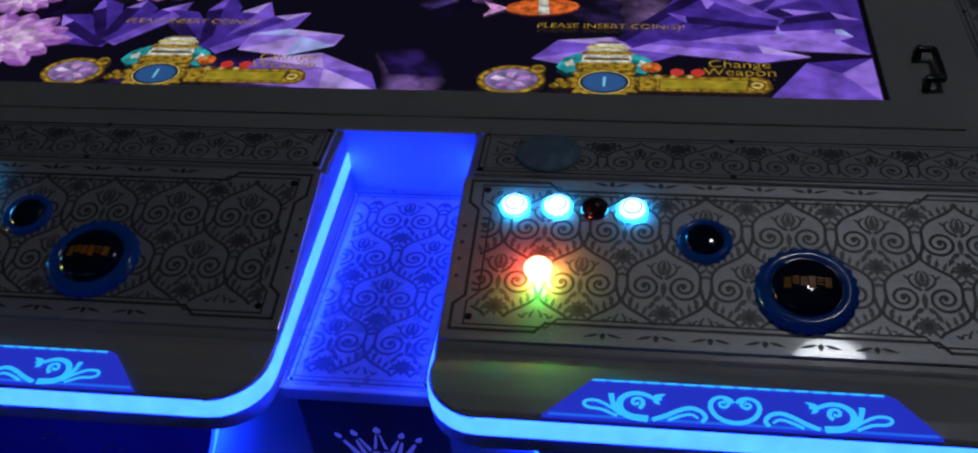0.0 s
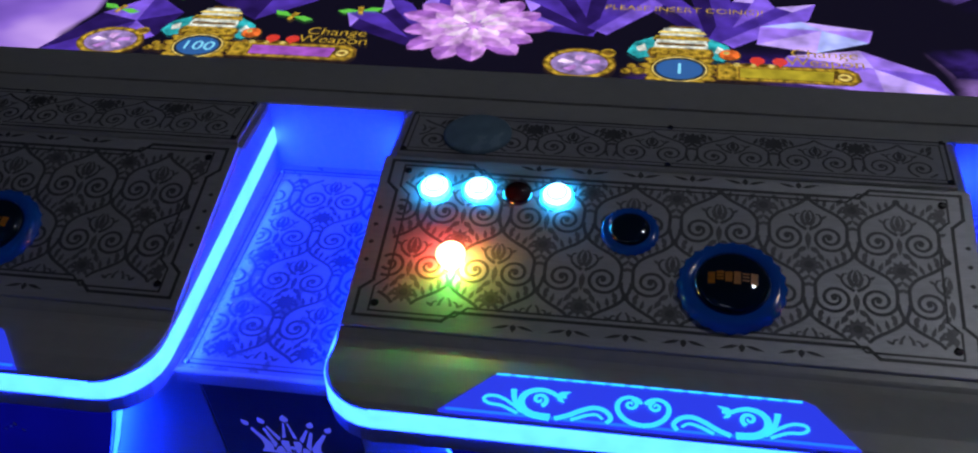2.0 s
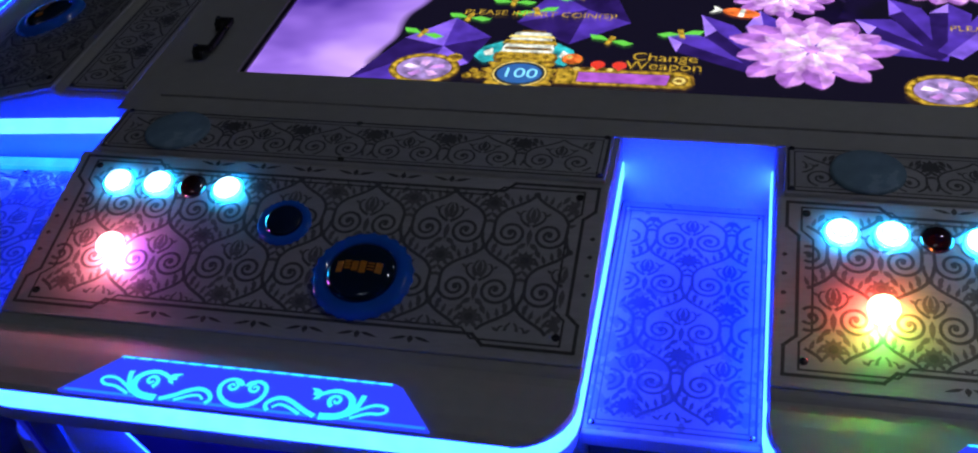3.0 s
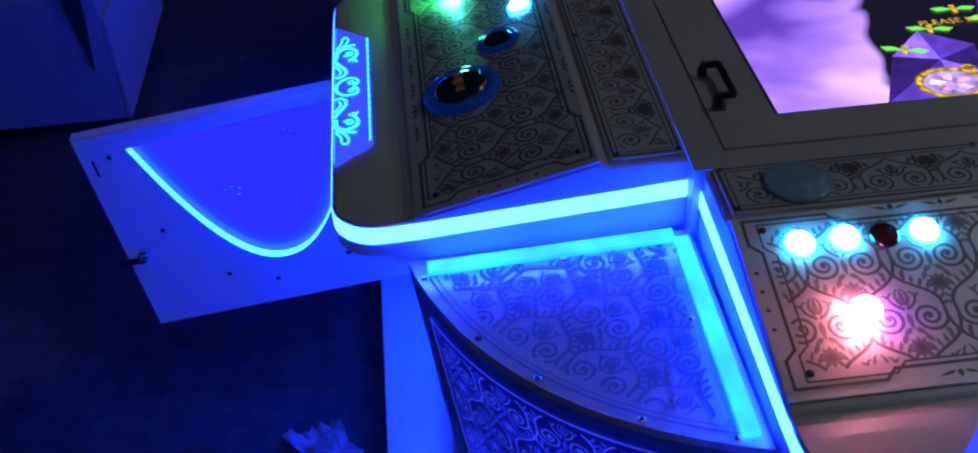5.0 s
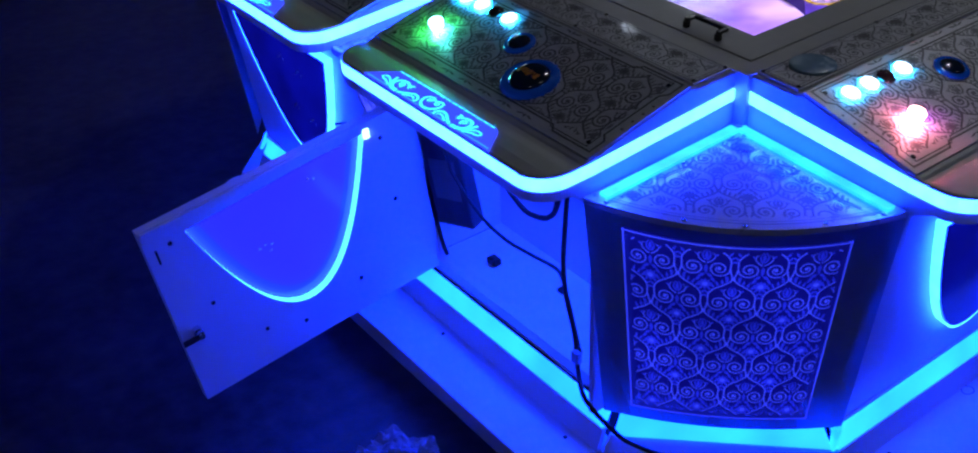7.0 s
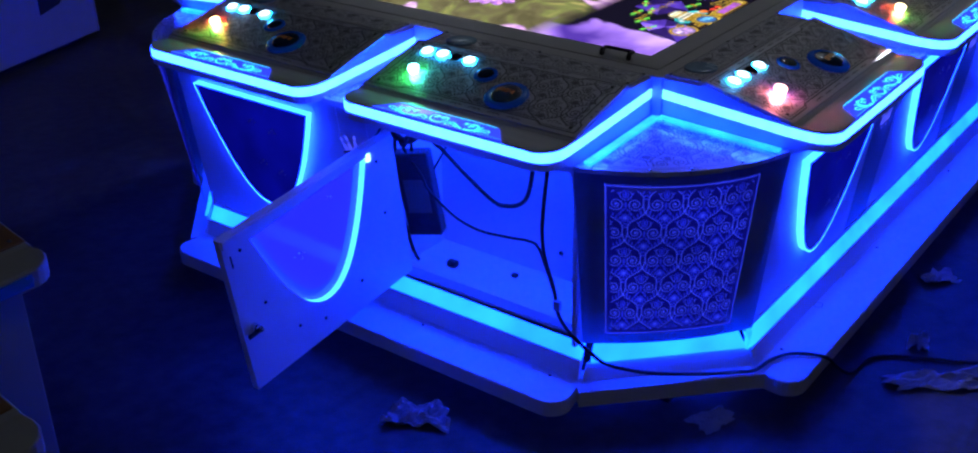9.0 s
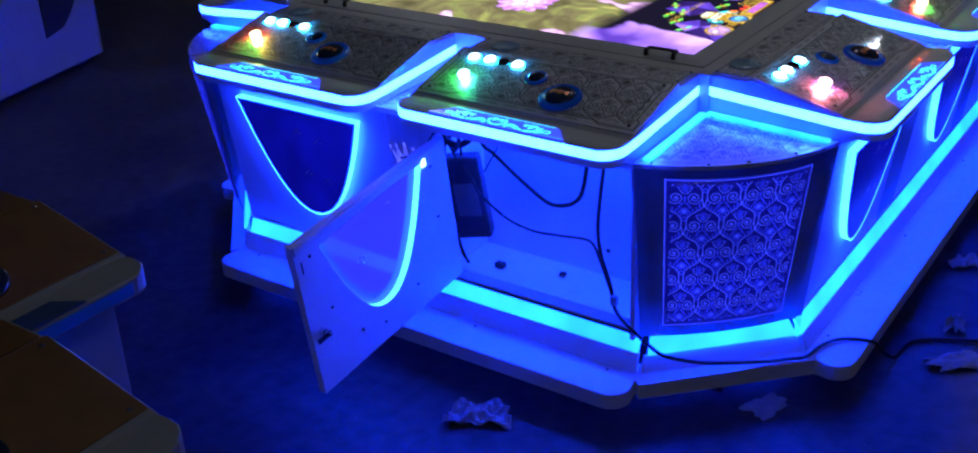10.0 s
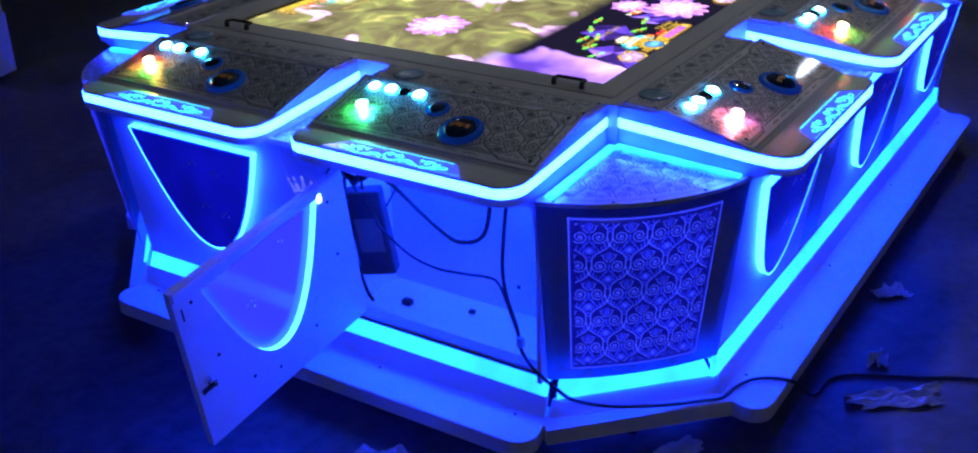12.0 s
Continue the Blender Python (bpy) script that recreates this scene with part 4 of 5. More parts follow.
# ---------------------------------------------------------------- lit base along the sides
def base_side(m, length, name):
    root = empty(name, m, label="white stepped base with a wide glowing blue band", category="base", group="base along the table sides")
    h = length / 2

    def prism(nm, prof, material, label, x0=-h, x1=h):
        return part(nm, loft([[(x, v, w) for v, w in prof] for x in (x0, x1)]), material, root, label)

    prism("band_light", [(-0.248, -0.570), (-0.240, -0.570), (-0.256, -0.6075), (-0.266, -0.6075)], led_base, "wide glowing base band", -h + 0.004, h - 0.004)
    prism("band_ledge", [(-0.250, -0.5605), (-0.20, -0.5605), (-0.20, -0.5695), (-0.250, -0.5695)], white, "")
    prism("skirt", [(-0.268, -0.608), (-0.258, -0.608), (-0.272, -0.653), (-0.282, -0.653)], white, "white skirt board")
    r = 0.05
    plan = [(-h, -0.24)] + [(-h - 0.02 + r - r * math.cos(math.radians(a)), -0.395 + r - r * math.sin(math.radians(a))) for a in range(0, 91, 15)]
    plan = plan + [(-x, y) for x, y in reversed(plan)]
    bm = loft([[(x, y, -0.694) for x, y in plan], [(x, y, -0.657) for x, y in plan], [(x * 0.9985, y * 0.995, -0.655) for x, y in plan]])
    part("foot_board", bm, white, root, "white foot board with rounded ends")
    screws([(x, -0.30, -0.655) for x in (-h * 0.9, -h * 0.3, h * 0.3, h * 0.9)], 0.004, black, root)
    return root


L_LEN, S_LEN = 2.10, 1.275
for m in (pose(0, 0, TOP), FLIP @ pose(0, 0, TOP)):
    long_side = base_side(m, L_LEN, "long_base")
    if m.translation.y < MID:
        ink = Inlay(lambda x, y: True)
        ink.ribbon([(0.013 * math.cos(k * math.pi / 10), 0.010 * math.sin(k * math.pi / 10)) for k in range(21)], 0.0022)
        part_data("ring_stain", ink.mesh("ring_stain", tray_ink), long_side, pose(-0.700, -0.290, -0.6546), "dark ring-shaped stain")
for m in (pose(-SIDE, MID, TOP, 0, 0, -90), FLIP @ pose(-SIDE, MID, TOP, 0, 0, -90)):
    base_side(m, S_LEN, "short_base")
tagged(part("plinth", box_bm(-1.16, 1.16, -0.12, 2 * MID + 0.12, 0.0, TOP - 0.6945), gasket, None), "black recessed plinth carrying the table", "plinth")
core = tagged(part("table_core", box_bm(-1.02, 1.02, 0.02, 2 * MID - 0.02, TOP - 0.69, TOP - 0.10), white, None), "white inner cabinet carrying the display", "cabinet")

# ---------------------------------------------------------------- display
SX, SY0, SY1 = 0.938, 0.092, 2 * MID - 0.092
disp = empty("display_table", pose(0, 0, TOP), label="large glowing flat screen in a silver-grey frame", category="screen")


def frame_bm(x0, x1, y0, y1, a0, a1, b0, b1, z0, z1):
    bm = bmesh.new()
    vv = {}
    for z in (z0, z1):
        for k, (p, q, r, s) in enumerate(((x0, x1, y0, y1), (a0, a1, b0, b1))):
            vv[z, k] = [bm.verts.new(c + (z,)) for c in ((p, r), (q, r), (q, s), (p, s))]
    for i in range(4):
        j = (i + 1) % 4
        for z in (z0, z1):
            bm.faces.new((vv[z, 0][i], vv[z, 0][j], vv[z, 1][j], vv[z, 1][i]))
        for k in (0, 1):
            bm.faces.new((vv[z0, k][i], vv[z0, k][j], vv[z1, k][j], vv[z1, k][i]))
    return bm


part("rim", frame_bm(-SIDE + 0.0004, SIDE - 0.0004, 0.0004, 2 * MID - 0.0004, -SX - 0.075, SX + 0.075, SY0 - 0.060, SY1 + 0.060, -0.10, -0.002), silver, disp, "silver-grey flat rim")
part("cover_frame", frame_bm(-SX - 0.074, SX + 0.074, SY0 - 0.059, SY1 + 0.059, -SX, SX, SY0, SY1, -0.02, 0.0), silver, disp, "silver-grey lift-out screen frame")
part("gasket", frame_bm(-SX + 0.0005, SX - 0.0005, SY0 + 0.0005, SY1 - 0.0005, -SX + 0.006, SX - 0.006, SY0 + 0.006, SY1 - 0.006, -0.020, -0.0035), gasket, disp)


def screen_material():
    m = bpy.data.materials.new("underwater_picture")
    m.use_nodes = True
    n, l = m.node_tree.nodes, m.node_tree.links
    p = n["Principled BSDF"]
    p.inputs["Base Color"].default_value = (0.01, 0.01, 0.012, 1)
    p.inputs["Roughness"].default_value = 0.12
    co = n.new("ShaderNodeTexCoord")
    sep = n.new("ShaderNodeSeparateXYZ")
    l.new(co.outputs["Object"], sep.inputs[0])

    def noise_tex(scale, detail=3, dist=0.0):
        t = n.new("ShaderNodeTexNoise")
        t.inputs["Scale"].default_value, t.inputs["Detail"].default_value, t.inputs["Distortion"].default_value = scale, detail, dist
        l.new(co.outputs["Object"], t.inputs["Vector"])
        return t

    def ramp(src, stops):
        r = n.new("ShaderNodeValToRGB")
        e = r.color_ramp.elements
        e[0].position, e[0].color = stops[0][0], (*stops[0][1], 1)
        e[1].position, e[1].color = stops[1][0], (*stops[1][1], 1)
        for pos, col in stops[2:]:
            e.new(pos).color = (*col, 1)
        l.new(src, r.inputs[0])
        return r

    def mix(a, b, f):
        x = n.new("ShaderNodeMix")
        x.data_type = "RGBA"
        l.new(f, x.inputs[0])
        l.new(a, x.inputs[6])
        l.new(b, x.inputs[7])
        return x.outputs[2]

    vor = n.new("ShaderNodeTexVoronoi")
    vor.inputs["Scale"].default_value = 10.0
    warp = noise_tex(5, 2)
    add = n.new("ShaderNodeVectorMath")
    add.operation = "MULTIPLY_ADD"
    add.inputs[1].default_value = (0.22, 0.22, 0)
    l.new(warp.outputs["Color"], add.inputs[0])
    l.new(co.outputs["Object"], add.inputs[2])
    l.new(add.outputs[0], vor.inputs["Vector"])
    sc = n.new("ShaderNodeSeparateColor")
    l.new(vor.outputs["Color"], sc.inputs[0])
    rocks = ramp(sc.outputs[0], [(0.0, (0.008, 0.004, 0.03)), (0.35, (0.06, 0.025, 0.28)), (0.55, (0.30, 0.16, 0.85)), (0.75, (0.55, 0.30, 0.95)), (1.0, (0.72, 0.45, 1.0))])
    rocks.color_ramp.interpolation = "EASE"
    grain = noise_tex(34, 5, 0.5)
    shade = n.new("ShaderNodeMapRange")
    shade.inputs[1].default_value, shade.inputs[2].default_value = 0.3, 0.7
    shade.inputs[3].default_value, shade.inputs[4].default_value = 0.25, 1.15
    l.new(grain.outputs[0], shade.inputs[0])
    edge = n.new("ShaderNodeMapRange")
    edge.inputs[1].default_value, edge.inputs[2].default_value = 0.0, 0.75
    edge.inputs[3].default_value, edge.inputs[4].default_value = 1.15, 0.25
    l.new(vor.outputs["Distance"], edge.inputs[0])
    both = n.new("ShaderNodeMath")
    both.operation = "MULTIPLY"
    l.new(shade.outputs[0], both.inputs[0])
    l.new(edge.outputs[0], both.inputs[1])
    lit_rock = n.new("ShaderNodeVectorMath")
    lit_rock.operation = "SCALE"
    l.new(rocks.outputs[0], lit_rock.inputs[0])
    l.new(both.outputs[0], lit_rock.inputs["Scale"])
    deep = noise_tex(2.6, 4, 0.8)
    dark = ramp(deep.outputs[0], [(0.33, (0, 0, 0)), (0.42, (1, 1, 1))])
    blackc = n.new("ShaderNodeRGB")
    blackc.outputs[0].default_value = (0.005, 0.004, 0.012, 1)
    c1 = mix(lit_rock.outputs[0], blackc.outputs[0], dark.outputs[0])
    # farther part: olive water with pink blooms and yellow-green fronds
    wave = noise_tex(9, 5, 1.2)
    water = ramp(wave.outputs[0], [(0.25, (0.035, 0.033, 0.014)), (0.5, (0.13, 0.115, 0.055)), (0.60, (0.17, 0.19, 0.06)), (0.70, (0.40, 0.34, 0.12)), (0.82, (0.62, 0.60, 0.45))])
    bloom = noise_tex(4.2, 2, 0.8)
    bm_ = ramp(bloom.outputs[0], [(0.56, (0, 0, 0)), (0.61, (1, 1, 1))])
    pet = noise_tex(26, 2, 1.0)
    petal = ramp(pet.outputs[0], [(0.3, (0.45, 0.20, 0.62)), (0.7, (0.95, 0.62, 0.92))])
    c2 = mix(water.outputs[0], petal.outputs[0], bm_.outputs[0])
    far = n.new("ShaderNodeMapRange")
    far.inputs[1].default_value, far.inputs[2].default_value = 0.40, 0.47
    l.new(sep.outputs[1], far.inputs[0])
    slant = n.new("ShaderNodeMath")
    slant.operation = "MULTIPLY_ADD"
    slant.inputs[1].default_value = 0.05
    l.new(sep.outputs[1], slant.inputs[0])
    l.new(sep.outputs[0], slant.inputs[2])
    soft_n = noise_tex(5, 2, 0.4)
    wob = n.new("ShaderNodeMath")
    wob.operation = "MULTIPLY_ADD"
    wob.inputs[1].default_value = 0.30
    l.new(soft_n.outputs[0], wob.inputs[0])
    l.new(slant.outputs[0], wob.inputs[2])
    edge_in = n.new("ShaderNodeMapRange")
    edge_in.inputs[1].default_value, edge_in.inputs[2].default_value = -0.625, -0.600
    edge_in.inputs[3].default_value, edge_in.inputs[4].default_value = 1.0, 0.0
    l.new(wob.outputs[0], edge_in.inputs[0])
    sheen = noise_tex(3.2, 3, 0.8)
    lav = ramp(sheen.outputs[0], [(0.34, (0.07, 0.03, 0.30)), (0.50, (0.27, 0.14, 0.66)), (0.68, (0.60, 0.38, 0.90))])
    c3 = mix(mix(c1, lav.outputs[0], edge_in.outputs[0]), c2, far.outputs[0])
    l.new(c3, p.inputs["Emission Color"])
    p.inputs["Emission Strength"].default_value = 1.0
    return m


panel = part("screen_panel", box_bm(-SX + 0.001, SX - 0.001, SY0 + 0.001, SY1 - 0.001, -0.019, -0.0075), screen_material(), disp, "glowing screen with a purple underwater scene")
gold = glow("screen_gold", (0.46, 0.29, 0.028), 0.85, (0.02, 0.02, 0.02), 0.3, 0.9, 120)
teal = glow("screen_teal", (0.03, 0.45, 0.50), 0.8, (0.02, 0.02, 0.02), 0.3, 0.75, 70)
screen_blue = glow("screen_blue", (0.02, 0.12, 0.40), 0.8)
screen_white = glow("screen_white", (0.75, 0.78, 0.70), 0.9, (0.02, 0.02, 0.02), 0.3, 0.75, 70)
screen_red = glow("screen_red", (0.70, 0.03, 0.01), 0.9)
screen_green = glow("screen_green", (0.12, 0.60, 0.05), 0.9)
screen_pink = glow("screen_pink", (0.85, 0.40, 0.85), 0.9, (0.02, 0.02, 0.02), 0.3, 0.75, 70)
screen_ink = glow("screen_ink", (0.01, 0.01, 0.02), 0.3)
screen_orange = glow("screen_orange", (0.85, 0.16, 0.03), 0.9, (0.02, 0.02, 0.02), 0.3, 0.75, 70)
LAYER = [-0.0072]


def flat(name, pts, material, at, label=""):
    LAYER[0] += 0.000015
    me = mesh_of(name, [(x, y, 0) for x, y in pts], [tuple(range(len(pts)))], material)
    return part_data(name, me, panel, at @ pose(0, 0, LAYER[0]), label)


def circle(r, n=28, sx=1.0, sy=1.0, cx=0.0, cy=0.0):
    return [(cx + sx * r * math.cos(2 * math.pi * i / n), cy + sy * r * math.sin(2 * math.pi * i / n)) for i in range(n)]


def words_on(text, size, material, at, label=""):
    LAYER[0] += 0.000015
    cu_ = bpy.data.curves.new("caption", "FONT")
    cu_.body, cu_.size, cu_.align_x, cu_.align_y = text, size, "CENTER", "CENTER"
    tmp = bpy.data.objects.new("caption_src", cu_)
    scene.collection.objects.link(tmp)
    bpy.context.view_layer.update()
    me = bpy.data.meshes.new_from_object(tmp.evaluated_get(bpy.context.evaluated_depsgraph_get()))
    me.name = "caption"
    bpy.data.objects.remove(tmp)
    me.materials.clear()
    me.materials.append(material)
    return part_data("caption", me, panel, at @ pose(0, 0, LAYER[0]), label)


def art(name, pieces, at, label=""):
    """One drawing on the screen: (material, outline) pieces, each a hair above the one before."""
    LAYER[0] += 0.000015
    verts, faces, mats, slots = [], [], [], []
    for i, (material, pts) in enumerate(pieces):
        faces.append(tuple(range(len(verts), len(verts) + len(pts))))
        verts += [(x, y, i * 0.000001) for x, y in pts]
        if material not in mats:
            mats.append(material)
        slots.append(mats.index(material))
    LAYER[0] += len(pieces) * 0.000001
    me = mesh_of(name, verts, faces, mats[0])
    for material in mats[1:]:
        me.materials.append(material)
    me.polygons.foreach_set("material_index", slots)
    return part_data(name, me, panel, at @ pose(0, 0, LAYER[0] - len(pieces) * 0.000001), label)


def screen_shade(name, color, ripple=0.45, scale=30):
    return glow("screen_" + name, color, 0.95, (0.02, 0.02, 0.02), 0.3, ripple, scale)


VIOLETS = [screen_shade("violet_%s" % n, c) for n, c in (("night", (0.020, 0.008, 0.10)), ("deep", (0.07, 0.03, 0.36)), ("mid", (0.20, 0.10, 0.70)), ("bright", (0.36, 0.20, 0.92)), ("pale", (0.55, 0.38, 1.0)), ("ice", (0.42, 0.48, 1.0)))]
PINKS = [screen_shade("pink_%s" % n, c, 0.5, 45) for n, c in (("deep", (0.34, 0.12, 0.52)), ("mid", (0.58, 0.26, 0.76)), ("soft", (0.74, 0.42, 0.88)), ("white", (0.86, 0.66, 0.92)))]
bronze = screen_shade("bronze", (0.16, 0.085, 0.012), 0.8, 120)
brass_light = screen_shade("brass_light", (0.75, 0.58, 0.16), 0.5, 120)
coin_glass = screen_shade("coin_glass", (0.30, 0.20, 0.48), 0.7, 60)


def player_display(x, y, turn, number):
    at = pose(x, y, 0, 0, 0, turn)
    # teal fins and the stacked cannon
    for s in (-1, 1):
        flat("cannon_fin", [(s * 0.026, 0.034), (s * 0.050, 0.026), (s * 0.064, 0.040), (s * 0.056, 0.064), (s * 0.034, 0.080)], teal, at)
        flat("fin_shine", [(s * 0.040, 0.046), (s * 0.050, 0.042), (s * 0.054, 0.052), (s * 0.044, 0.062)], screen_white, at)
    for w0, w1, y0, y1, m in ((0.036, 0.040, 0.030, 0.052, bronze), (0.034, 0.036, 0.036, 0.054, gold), (0.032, 0.032, 0.054, 0.074, screen_white), (0.028, 0.030, 0.060, 0.066, bronze),
                                             (0.035, 0.033, 0.074, 0.084, gold), (0.027, 0.024, 0.084, 0.104, screen_white), (0.030, 0.028, 0.090, 0.096, brass_light), (0.018, 0.015, 0.104, 0.109, bronze)):
        flat("cannon_band", [(-w0, y0), (w0, y0), (w1, (y0 + y1) / 2), (w1 * 0.94, y1), (-w1 * 0.94, y1), (-w1, (y0 + y1) / 2)], m, at)
    pieces = []
    for m, r0, r1 in ((bronze, 0.049, 0.041), (gold, 0.046, 0.038)):
        gear = []
        for i in range(64):
            r = r0 if (i // 2) % 2 else r1
            gear.append((r * math.cos(2 * math.pi * i / 64), 0.92 * r * math.sin(2 * math.pi * i / 64) + 0.004))
        pieces.append((m, gear))
    pieces += [(bronze, circle(0.034, cy=0.004, sy=0.92)), (brass_light, circle(0.0325, cy=0.004, sy=0.90)), (screen_ink, circle(0.0305, cy=0.004, sy=0.88)), (screen_blue, circle(0.027, cy=0.004, sy=0.84))]
    for s in (-1, 1):
        for dx, dy, r in ((0.048, -0.004, 0.009), (0.056, 0.006, 0.006), (0.062, -0.006, 0.007)):
            pieces += [(bronze, circle(r, 12, cx=s * dx, cy=dy)), (gold, circle(r * 0.72, 12, cx=s * dx, cy=dy))]
    art("gear", pieces, at, "drawn toothed brass dial")
    words_on(number, 0.030 if len(number) > 1 else 0.034, glow("screen_cyan", (0.25, 0.75, 1.0), 1.0), at @ pose(0, 0.004, 0), "glowing counter number")
    pieces = [(bronze, circle(0.044, cx=-0.118, cy=0.006, sy=0.82)), (gold, circle(0.0415, cx=-0.118, cy=0.006, sy=0.82)), (bronze, circle(0.036, cx=-0.118, cy=0.006, sy=0.80)), (coin_glass, circle(0.034, cx=-0.118, cy=0.006, sy=0.80))]
    for k in range(5):
        a = 1.257 * k
        pieces.append((PINKS[k % 3 + 1], [(-0.118 + 0.006 * math.cos(a), 0.006 + 0.005 * math.sin(a)), (-0.118 + 0.025 * math.cos(a + 0.1), 0.006 + 0.020 * math.sin(a + 0.1)), (-0.118 + 0.027 * math.cos(a + 0.55), 0.006 + 0.021 * math.sin(a + 0.55)), (-0.118 + 0.014 * math.cos(a + 0.8), 0.006 + 0.011 * math.sin(a + 0.8))]))
    pieces += [(gold, circle(0.010, 12, cx=-0.086, cy=0.034)), (bronze, circle(0.006, 12, cx=-0.086, cy=0.034))]
    art("coin", pieces, at, "drawn ringed coin")
    bar = screen_shade("bar", (0.36, 0.09, 0.52) if number != "1" else (0.42, 0.33, 0.025), 0.4, 40)
    pieces = [(bronze, [(0.043, -0.016), (0.196, -0.016), (0.207, -0.004), (0.204, 0.014), (0.192, 0.024), (0.120, 0.022), (0.090, 0.027), (0.043, 0.020)]),
              (gold, [(0.045, -0.013), (0.193, -0.013), (0.203, -0.003), (0.200, 0.012), (0.190, 0.021), (0.120, 0.019), (0.090, 0.024), (0.045, 0.017)]),
              (bronze, [(0.068, -0.010), (0.176, -0.010), (0.180, 0.016), (0.068, 0.015)]), (bar, [(0.070, -0.008), (0.174, -0.008), (0.177, 0.014), (0.070, 0.013)]),
              (bronze, circle(0.011, 14, cx=0.188, cy=0.003)), (brass_light, circle(0.008, 14, cx=0.188, cy=0.003)), (bronze, circle(0.004, 10, cx=0.188, cy=0.003))]
    for k in range(7):
        pieces.append((brass_light if k % 2 else bronze, circle(0.0042, 8, cx=0.056 + 0.010 * k, cy=0.021)))
    pieces += [(bronze, circle(0.0135, 16, cx=0.058, cy=0.042)), (screen_orange, circle(0.012, 16, cx=0.058, cy=0.043)), (brass_light, circle(0.004, 10, cx=0.054, cy=0.047))]
    for k in (0, 1):
        pieces += [(screen_red, circle(0.009, 12, cx=0.090 + 0.026 * k, cy=0.032)), (screen_red, [(0.086 + 0.026 * k, 0.026), (0.094 + 0.026 * k, 0.026), (0.090 + 0.026 * k, 0.018)])]
    art("scroll_bar", pieces, at, "drawn scroll-edged score bar")
    words_on("Change", 0.026, gold, at @ pose(0.168, 0.054, 0), "gold screen caption")
    words_on("Weapon", 0.026, gold, at @ pose(0.168, 0.034, 0), "gold screen caption")
    words_on("PLEASE INSERT COIN(S)!", 0.0185, gold, at @ pose(0.0, 0.152, 0), "gold screen caption")


def crystals(x, y, turns, seed):
    """A sheaf of faceted violet prisms growing from one foot."""
    rnd = random.Random(seed)
    for turn, length, width in turns:
        a = math.radians(turn)
        lean = rnd.uniform(-0.25, 0.25)
        shade = rnd.randrange(1, 4)

        def spot_at(p, q):
            return p * math.cos(a) - q * math.sin(a), p * math.sin(a) + q * math.cos(a)

        w, tip = width / 2, length * rnd.uniform(0.72, 0.86)
        pieces = [(VIOLETS[shade], [spot_at(0, -w * 0.7), spot_at(tip, -w), spot_at(length, lean * w), spot_at(tip, w * 0.1), spot_at(0, w * 0.1)]),
                  (VIOLETS[max(0, shade - 1)], [spot_at(0, w * 0.1), spot_at(tip, w * 0.1), spot_at(tip * 0.95, w), spot_at(0, w * 0.7)]),
                  (VIOLETS[min(5, shade + rnd.choice((1, 2)))], [spot_at(tip, w * 0.1), spot_at(length, lean * w), spot_at(tip * 0.95, w)])]
        art("crystal", pieces, pose(x, y, 0), "drawn violet crystal")


def rock(outline, shade):
    """A broad faceted boulder: its outline fanned about an off-centre ridge."""
    cx = sum(p[0] for p in outline) / len(outline) + 0.012
    cy = sum(p[1] for p in outline) / len(outline) + 0.016
    pieces = []
    for i, p in enumerate(outline):
        q = outline[(i + 1) % len(outline)]
        k = shade + (0, 1, -1, 0, 1, -1, 1)[i % 7]
        pieces.append((VIOLETS[min(5, max(0, k))], [p, q, (cx, cy)]))
    art("rock", pieces, pose(0, 0, 0), "drawn violet rock")


def swimmer(x, y, turn, s, body, fin):
    at = pose(x, y, 0, 0, 0, turn)
    flat("fish_tail", [(-0.9 * s, 0), (-1.6 * s, 0.45 * s), (-1.4 * s, 0), (-1.6 * s, -0.45 * s)], fin, at)
    flat("fish_body", circle(s, 18, sy=0.48), body, at, "drawn fish on the screen")
    flat("fish_stripe", [(-0.1 * s, -0.44 * s), (0.2 * s, -0.44 * s), (0.15 * s, 0.44 * s), (-0.1 * s, 0.44 * s)], screen_white, at)


def flower(x, y, s, seed=0):
    """Three rings of pointed petals, each with a lit and a shaded half."""
    rnd = random.Random(seed)
    pieces = []
    for ring, (count, r0, r1, wide) in enumerate(((13, 0.30, 1.0, 0.20), (11, 0.20, 0.74, 0.18), (8, 0.06, 0.46, 0.14))):
        for k in range(count):
            a = (k + 0.5 * ring) * 2 * math.pi / count + rnd.uniform(-0.08, 0.08)
            e = r1 * rnd.uniform(0.88, 1.08)

            def spot_at(p, q):
                return s * (p * math.cos(a) - q * math.sin(a)), s * 0.9 * (p * math.sin(a) + q * math.cos(a))

            pieces += [(PINKS[min(3, ring + 1)], [spot_at(r0, 0), spot_at((r0 + e) * 0.50, wide), spot_at(e * 0.86, wide * 0.75), spot_at(e * 0.97, wide * 0.30), spot_at(e, 0.02)]),
                       (PINKS[ring], [spot_at(r0, 0), spot_at(e, 0.02), spot_at(e * 0.95, -wide * 0.35), spot_at(e * 0.84, -wide * 0.8), spot_at((r0 + e) * 0.50, -wide)])]
    pieces.append((PINKS[1], circle(0.10 * s, 9)))
    art("flower", pieces, pose(x, y, 0), "drawn pink many-petalled flower")


